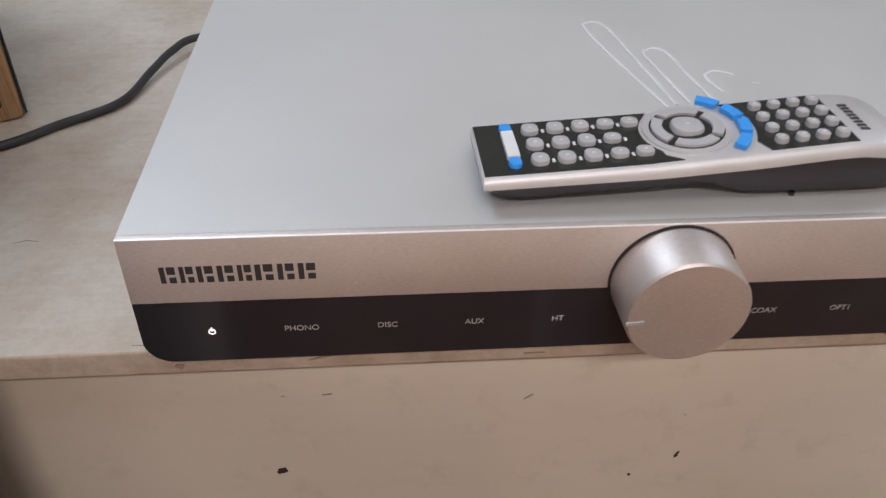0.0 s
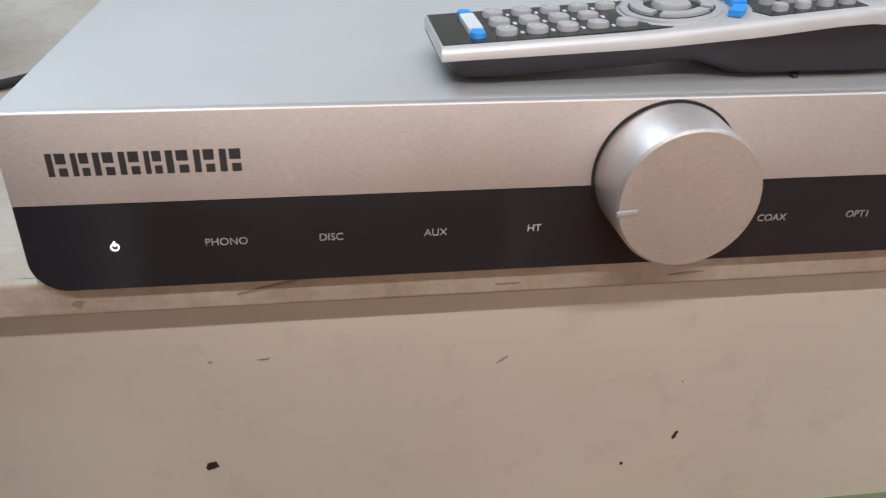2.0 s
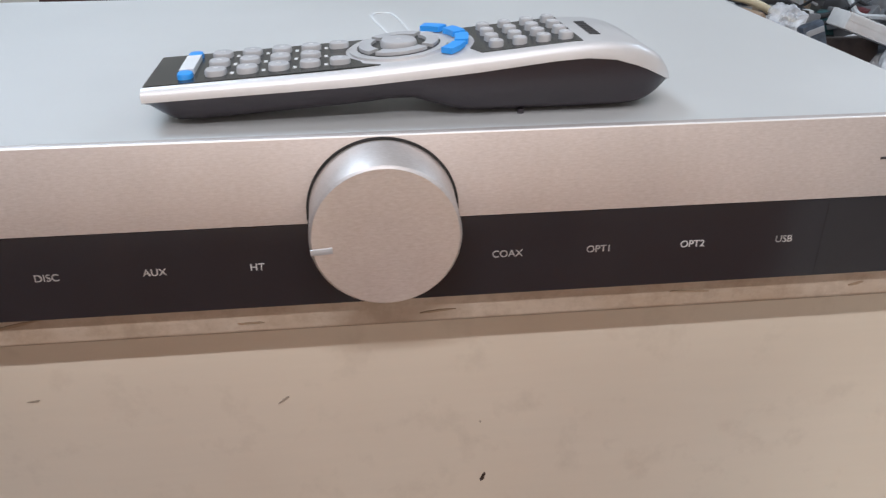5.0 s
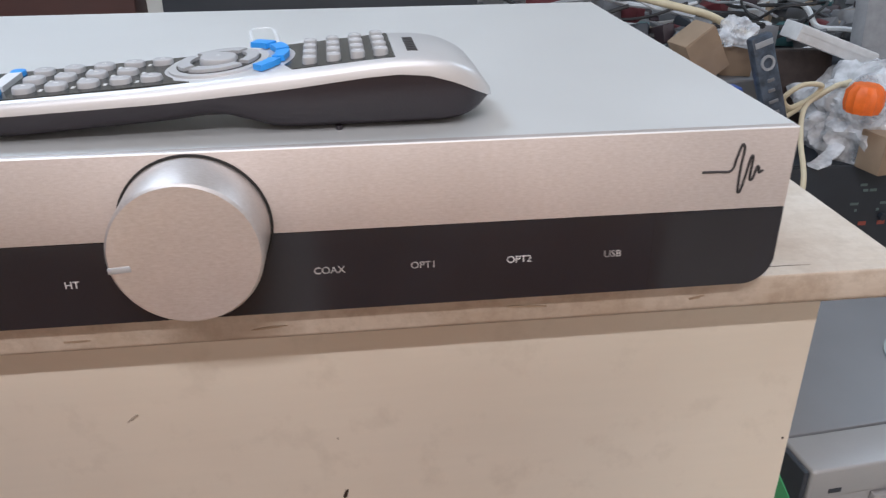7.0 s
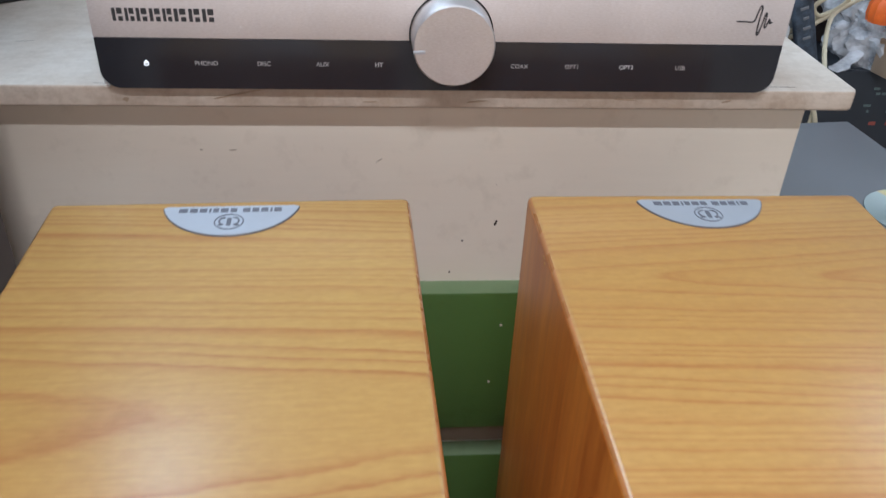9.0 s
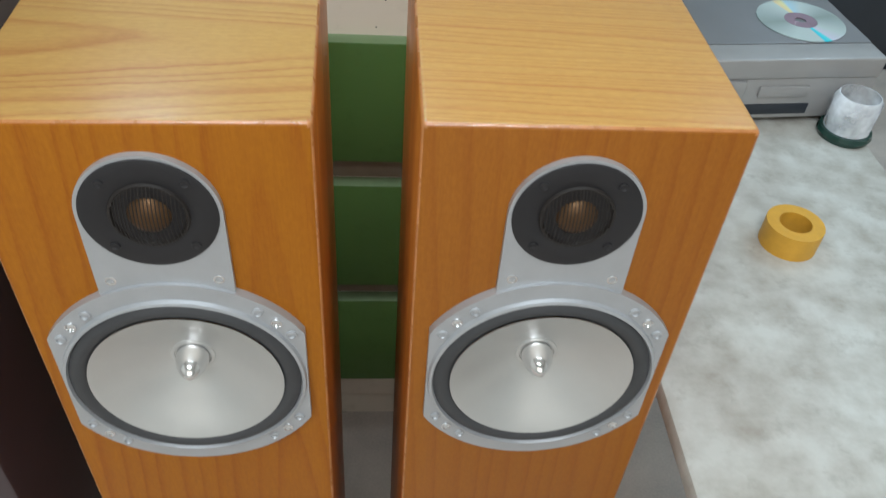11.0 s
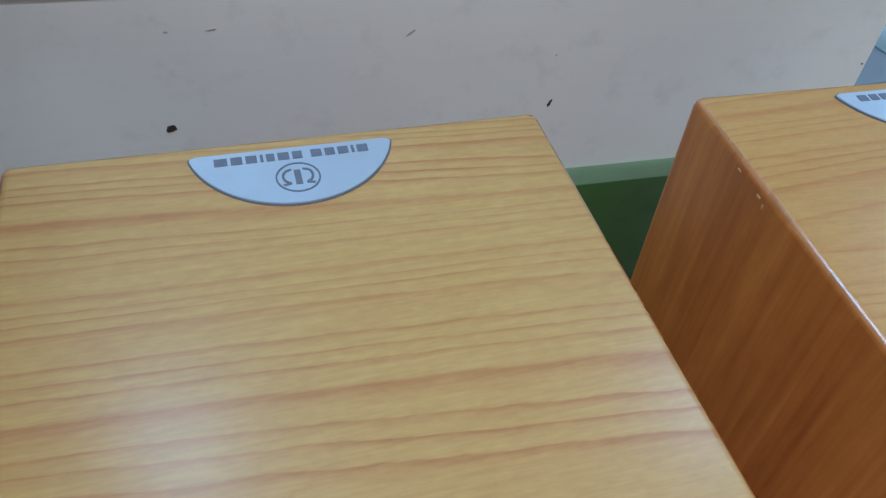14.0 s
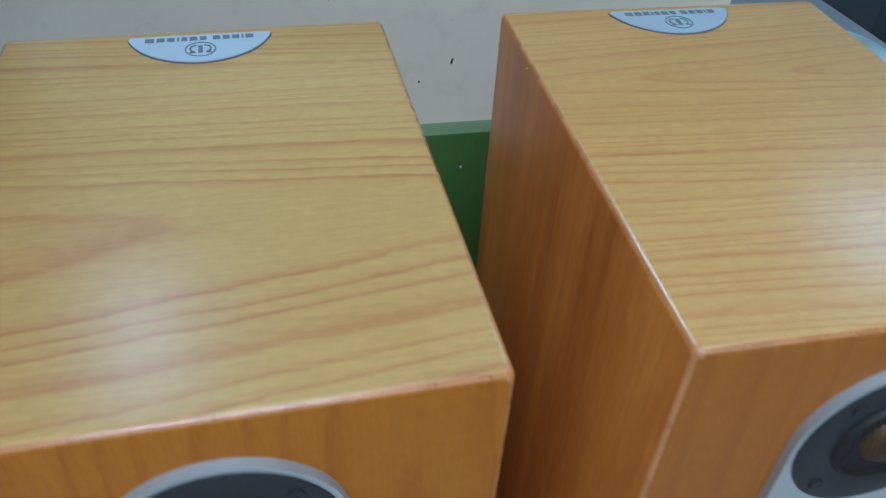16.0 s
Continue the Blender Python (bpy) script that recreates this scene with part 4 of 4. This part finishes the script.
part("side_panel", box(-0.1290, -0.1262, -0.1615, 0.160, 0.008, 0.0775, 0.001), BLACK_BOX, player, "black painted steel side")
part("corner_strip", box(-0.1243, -0.1238, -0.2072, -0.2042, 0.012, 0.0680), CREAM_CABLE, player, "thin yellowed corner strip", 0)
part("tray_slot", box(-0.02, 0.08, -0.2058, -0.2040, 0.016, 0.032, 0.001), BLACK_BOX, player)
part("sensor_slot", box(-0.1060, -0.0950, -0.2072, -0.2060, 0.0755, 0.0795, 0.0004), BLACK_BOX, player)
part("button_panel", box(-0.0660, -0.022, -0.2105, -0.2046, 0.042, 0.0690, 0.0015), SILVER_FRONT, player, "raised silver button plate")
part("button_panel", box(0.000, 0.070, -0.2085, -0.2046, 0.044, 0.0600, 0.0015), SILVER_FRONT, player, "raised silver button plate")
sticker = prism([(-0.198, 0.064), (-0.166, 0.081), (-0.160, 0.046), (-0.186, 0.040)], (-0.0004, 0.0004))
bmesh.ops.transform(sticker, verts=sticker.verts, matrix=Matrix(((0, 0, 1, -0.1296), (1, 0, 0, 0), (0, 1, 0, 0), (0, 0, 0, 1))))
part("sticker", sticker, GREEN_TAPE, player, "torn green sticker", 0)
under = prism([(-0.186, 0.0395), (-0.160, 0.0455), (-0.156, 0.020), (-0.180, 0.018)], (-0.0003, 0.0003))
bmesh.ops.transform(under, verts=under.verts, matrix=Matrix(((0, 0, 1, -0.1296), (1, 0, 0, 0), (0, 1, 0, 0), (0, 0, 0, 1))))
part("label_patch", under, WHITE_PLASTIC, player, "pale paper label", 0)
for fx in (-0.09, 0.09):
    part("foot", box(fx - 0.012, fx + 0.012, -0.14, -0.11, 0.0, 0.0085), RUBBER, player)
    part("foot", box(fx - 0.012, fx + 0.012, 0.11, 0.14, 0.0, 0.0085), RUBBER, player)
cd = thing("compact_disc", 0.592, 0.290, 0.5956, -68, "silver compact disc lying on the disc player", "disc")
part("disc", lathe([(0.0225, 0.0), (0.060, 0.0), (0.060, 0.0012), (0.0225, 0.0012), (0.0225, 0.0)], "z", 64), DISC, cd)
part("hub", lathe([(0.0075, 0.0), (0.0223, 0.0), (0.0223, 0.0012), (0.0075, 0.0012), (0.0075, 0.0)], "z", 40), plain("disc_hub", (0.30, 0.22, 0.28), 0.25, 0.3), cd)
tape = thing("tape_roll", 0.478, -0.055, 0.495, 20, "small yellow tape roll on the bench", "tape")
part("roll", lathe([(0.018, 0.0), (0.032, 0.0), (0.032, 0.03), (0.018, 0.03), (0.018, 0.0)], "z", 32), YELLOW_TAPE, tape)
jar = thing("glass_jar", 0.640, 0.165, 0.495, 0, "small clear glass jar with dark base on the bench", "jar")
part("base_ring", lathe([(0.0, 0.0), (0.034, 0.0), (0.036, 0.006), (0.034, 0.012), (0.0, 0.012)], "z", 40), plain("dark_green_glass", (0.02, 0.05, 0.04), 0.15), jar)
part("wall", lathe([(0.030, 0.0125), (0.031, 0.055), (0.027, 0.062), (0.0255, 0.062), (0.029, 0.054), (0.028, 0.0125), (0.030, 0.0125)], "z", 40), FILM, jar)


def black_case(x0, x1, y0, y1, z0, z1, label):
    ob = thing("black_hifi_unit", (x0 + x1) / 2, (y0 + y1) / 2, z0, 0, label, "audio unit")
    hx, hy, h = (x1 - x0) / 2, (y1 - y0) / 2, z1 - z0
    part("case", box(-hx, hx, -hy, hy, 0.006, h, 0.004), BLACK_BOX, ob)
    part("front", box(-hx - 0.002, hx + 0.002, -hy - 0.012, -hy - 0.0005, 0.008, h - 0.002, 0.003), BLACK_BOX, ob)
    for fx in (-hx + 0.04, hx - 0.04):
        part("foot", box(fx - 0.015, fx + 0.015, -hy + 0.02, hy - 0.02, 0.0, 0.0065), RUBBER, ob)
    return ob, hx, hy, h


DIM_PRINT = plain("dim_grey_print", (0.11, 0.155, 0.15), 0.6)
RED_PRINT = plain("dim_red_print", (0.30, 0.07, 0.05), 0.6)
stand = thing("equipment_stand", 0.90, 1.06, 0.0, 0, "low black stand that carries two audio units", "stand")
part("base", box(-0.27, 0.27, -0.16, 0.16, 0.0, 0.20, 0.004), BLACK_BOX, stand)
black_case(0.64, 1.16, 0.90, 1.20, 0.20, 0.385, "black audio unit standing on low black stand")
unit, hx, hy, h = black_case(0.64, 1.16, 0.90, 1.20, 0.386, 0.552, "black audio unit with faint grey and red front print")
marks = random.Random(3)
for k in range(30):
    px, pz, pw = marks.uniform(0.235, 0.46), marks.choice((0.128, 0.118, 0.106, 0.094, 0.082)), marks.uniform(0.004, 0.013)
    part("front_print", box(-hx + px, -hx + px + pw, -hy - 0.0128, -hy - 0.0115, pz, pz + 0.0045), DIM_PRINT, unit, "", 0)
for k in range(5):
    part("front_print", box(-hx + 0.262 + 0.034 * k, -hx + 0.276 + 0.034 * k, -hy - 0.0128, -hy - 0.0115, 0.056, 0.063), RED_PRINT, unit, "", 0)
for k in range(4):
    part("control", lathe([(0.006, 0.012), (0.006, 0.020), (0.0, 0.020)], "y-", 16, (-hx + 0.300 + 0.040 * k, -hy, 0.072)), DIM_PRINT if k % 2 else BLACK_BOX, unit)

# heap of parts, cables and cartons on and behind the units
random.seed(5)
BZ = 0.552


def carton(x, y, z, sx, sy, sz, tilt, turn, material, label, name="carton", lean=0.0):
    ob = new(name)
    ob.matrix_world = pose(x, y, z, tilt, lean, turn)
    tagged(ob, label, name.replace("_", " "))
    part("casing", box(-sx / 2, sx / 2, -sy / 2, sy / 2, 0, sz, 0.002), material, ob)
    part("flap", box(-sx / 2, sx / 2, -sy / 2 - 0.001, -sy / 2 - 0.0003, sz * 0.55, sz - 0.003), material, ob, "", 0)
    return ob


carton(0.680, 1.02, BZ, 0.13, 0.10, 0.125, 0, 8, STEEL_GREY, "grey metal case under the cartons", "metal_case")
carton(0.646, 1.00, BZ + 0.132, 0.060, 0.05, 0.080, 0, 14, CARDBOARD, "small brown cardboard carton leaning on a metal case", "carton", -32)
carton(0.703, 1.02, BZ + 0.125, 0.050, 0.05, 0.050, 0, -20, CARDBOARD, "small brown cardboard carton on a metal case")
carton(0.655, 0.945, BZ, 0.090, 0.04, 0.106, 0, 6, STEEL_GREY, "dark grey metal adaptor box on black unit", "adaptor_box")
carton(0.645, 0.945, BZ + 0.1065, 0.068, 0.03, 0.016, 0, 6, BLUE_BOX, "flat blue card box lying on grey adaptor box", "card_box")
carton(0.672, 0.905, BZ, 0.045, 0.03, 0.078, 0, 16, WHITE_PLASTIC, "small white plastic adaptor on black unit", "adaptor")
carton(0.700, 0.905, BZ, 0.060, 0.025, 0.022, 0, 10, CREAM_CABLE, "flat beige plastic block on black unit", "plastic_block")
carton(0.915, 0.868, BZ, 0.09, 0.05, 0.0640, 0, 12, CARDBOARD, "brown cardboard carton beside the plastic bag")
carton(0.800, 1.06, BZ, 0.20, 0.03, 0.150, -8, -4, plain("rusty_dark_steel", (0.055, 0.040, 0.036), 0.6, 0.2, 0.6, 30.0), "dark rusty metal chassis standing behind the clutter", "metal_chassis")
carton(0.868, 1.03, 0.704, 0.165, 0.05, 0.028, 0, 4, WHITE_PLASTIC, "long white plastic strip lying across the heap", "plastic_strip", 20)
carton(1.012, 1.10, BZ, 0.08, 0.03, 0.26, -5, 10, GREY_CABLE, "pale upright plastic board behind the bag", "white_board")
grip = thing("grey_handset", 0.733, 0.89, BZ, 8, "long dark grey handset leaning upright in the clutter", "handset")
lean = pose(0.012, 0, 0.010, -8, -17, 0)
bm = box(-0.019, 0.019, -0.010, 0.010, 0.0, 0.212, 0.006)
bmesh.ops.transform(bm, verts=bm.verts, matrix=lean)
part("body", bm, plain("slate_plastic", (0.050, 0.066, 0.092), 0.35, 0.0, 0.8, 70.0), grip)
bm = lathe([(0.008, 0.010), (0.008, 0.0125), (0.012, 0.0125), (0.012, 0.010)], "y-", 24, (0, 0, 0.168))
bmesh.ops.transform(bm, verts=bm.verts, matrix=lean)
part("dial_ring", bm, GREY_CABLE, grip)
bm = box(-0.015, 0.015, -0.0115, -0.0098, 0.194, 0.203, 0.0006)
bmesh.ops.transform(bm, verts=bm.verts, matrix=lean)
part("label_strip", bm, GREY_CABLE, grip, "pale label strip")
for kz in (0.05, 0.068, 0.086, 0.104, 0.122, 0.138):
    bm = box(-0.010 + 0.11 * (kz % 0.05), 0.004 + 0.09 * (kz % 0.04), -0.0125, -0.0095, kz, kz + 0.005, 0.001)
    bmesh.ops.transform(bm, verts=bm.verts, matrix=lean)
    part("key", bm, STEEL_GREY, grip)


def bag(x, y, z, r, seed, label="crumpled clear plastic bag on top of black unit"):
    """A crumpled clear bag: creased film with sharp folds and a gathered neck."""
    bm = bmesh.new()
    bmesh.ops.create_icosphere(bm, subdivisions=5, radius=1.0)
    for v in bm.verts:
        d = v.co.normalized()
        k = 0.9 + 0.40 * noise.noise(d * 1.9 + Vector((seed, 0, 0)))
        k += 0.24 * (0.35 - abs(noise.noise(d * 3.0 + Vector((0, seed, 0))))) + 0.09 * (0.35 - abs(noise.noise(d * 7.0 + Vector((0, 0, seed)))))
        v.co = Vector((d.x * k, d.y * k, max(d.z * k * 0.95, -0.55))) * r
    low = min(v.co.z for v in bm.verts)
    for v in bm.verts:
        v.co.z -= low
    ob = thing("plastic_bag", x, y, z, 0, label, "bag")
    part("film", bm, FILM, ob, "", 32)
    neck = tube([(-r * 0.5, -r * 0.55, r * 0.30), (-r * 0.82, -r * 0.72, r * 0.14), (-r * 1.05, -r * 0.80, 0.004)], r * 0.13, 12, 6, None, 0.3)
    for v in neck.verts:
        v.co += Vector((0.2 * r * noise.noise(v.co * 40.0), 0, 0))
    part("neck", neck, FILM, ob, "", 30)
    return ob


bag(0.897, 0.960, BZ, 0.098, 3.0)
bag(1.04, 1.08, BZ, 0.07, 8.0)
bag(0.690, 1.000, BZ + 0.176, 0.030, 5.0, "small crumpled scrap of clear film on brown carton")
pipe = tagged(new("plastic_pipe"), "thick cream plastic pipe lying over the heap", "pipe")
part("tube_wall", tube([(0.50, 1.15, 0.80), (0.615, 1.07, 0.778), (0.665, 1.06, 0.765), (0.712, 1.06, 0.742), (0.76, 1.07, 0.722)], 0.0065, 14, 8), CREAM_CABLE, pipe)
cap = thing("orange_cap", 0.845, 0.866, BZ + 0.098, 0, "bright orange ribbed plastic cap beside clear bag", "cap")
bm = lathe([(0.0, 0.0), (0.025, 0.0), (0.028, 0.012), (0.027, 0.032), (0.019, 0.042), (0.0, 0.044)], "z", 36)
for v in bm.verts:
    a = math.atan2(v.co.y, v.co.x)
    f = 1 + 0.05 * math.cos(a * 12)
    v.co.x, v.co.y = v.co.x * f, v.co.y * f
part("shell", bm, ORANGE, cap)
for pts in (((0.66, 0.95, 0.557), (0.722, 0.95, 0.587), (0.765, 0.94, 0.622), (0.815, 0.94, 0.654), (0.855, 0.945, 0.672), (0.896, 0.98, 0.642)),
            ((0.80, 0.94, 0.647), (0.770, 0.94, 0.637), (0.753, 0.935, 0.654), (0.768, 0.93, 0.672), (0.788, 0.93, 0.678), (0.815, 0.935, 0.672), (0.800, 0.94, 0.650), (0.765, 0.95, 0.627), (0.70, 0.955, 0.582)),
            ((0.690, 0.80, 0.006), (0.728, 0.80, 0.060), (0.731, 0.80, 0.30), (0.731, 0.80, 0.511), (0.737, 0.81, 0.565), (0.762, 0.88, 0.605), (0.790, 0.93, 0.640), (0.825, 0.935, 0.665), (0.880, 0.96, 0.672)),
            ((0.600, 0.83, 0.552), (0.660, 0.81, 0.546), (0.702, 0.80, 0.530), (0.728, 0.79, 0.507), (0.738, 0.79, 0.440), (0.745, 0.80, 0.20), (0.770, 0.80, 0.006))):
    ob = tagged(new("cream_cable"), "thick cream cable looped over the black unit", "cable", "cream cables")
    part("sheath", tube(pts, 0.0042, 10, 8), CREAM_CABLE, ob)
for k in range(30):
    x, y = random.uniform(0.36, 1.25), random.uniform(1.22, 1.60)
    z = 0.66 + random.uniform(0.0, 0.10)
    pts, a = [], random.uniform(0, 6.28)
    for j in range(6):
        pts.append((x, y, z))
        a += random.uniform(-0.9, 0.9)
        x, y, z = x + 0.07 * math.cos(a), y + 0.05 * math.sin(a), max(0.645, z + random.uniform(-0.03, 0.03))
    ob = tagged(new("loose_cable"), "thin tangled cable in the heap of parts", "cable", "tangled cables")
    part("sheath", tube(pts, random.choice((0.003, 0.004, 0.006)), 7, 5), random.choice((BLACK_CABLE, BLACK_CABLE, GREY_CABLE, WHITE_PLASTIC)), ob)
tints = [BLACK_BOX, STEEL_GREY, GREY_CABLE, WHITE_PLASTIC, DARK_BROWN, plain("maroon_plastic", (0.14, 0.03, 0.035), 0.5), plain("tan_plastic", (0.38, 0.29, 0.20), 0.6), plain("teal_plastic", (0.05, 0.13, 0.14), 0.5), STEEL_GREY]
for k in range(70):
    x, y = random.uniform(0.34, 1.45), random.uniform(1.22, 1.7)
    sx, sy, sz = random.uniform(0.03, 0.12), random.uniform(0.02, 0.08), random.uniform(0.015, 0.06)
    ob = thing("spare_part", x, y, 0.642 + random.uniform(0, 0.03), random.uniform(0, 180), "small electronic spare part lying in the heap", "spare part", "heap of spare parts")
    bm = box(-sx / 2, sx / 2, -sy / 2, sy / 2, 0, sz, 0.003)
    bmesh.ops.transform(bm, verts=bm.verts, matrix=pose(0, 0, 0, random.uniform(-20, 20), random.uniform(-20, 20), 0))
    part("casing", bm, random.choice(tints), ob)
    part("tab", box(-sx / 4, sx / 4, -sy / 4, sy / 4, sz * 0.9, sz + 0.006, 0.001), random.choice(tints), ob)
heap = thing("storage_box", 0.95, 1.65, 0.0, 0, "wide dark storage box piled with spare parts", "box")
part("bin", box(-0.62, 0.75, -0.43, 0.30, 0.0, 0.642, 0.006), BLACK_BOX, heap)
rack = thing("steel_shelf", 1.0, 2.25, 0.0, 0, "grey steel shelf full of dark boxes by the wall", "shelf")
for z in (0.05, 0.55, 1.05):
    part("board", box(-0.9, 0.9, -0.2, 0.2, z, z + 0.02, 0.002), STEEL_GREY, rack)
for px in (-0.88, 0.88):
    for py in (-0.18, 0.18):
        part("post", box(px - 0.02, px + 0.02, py - 0.02, py + 0.02, 0.0, 1.4, 0.002), STEEL_GREY, rack)
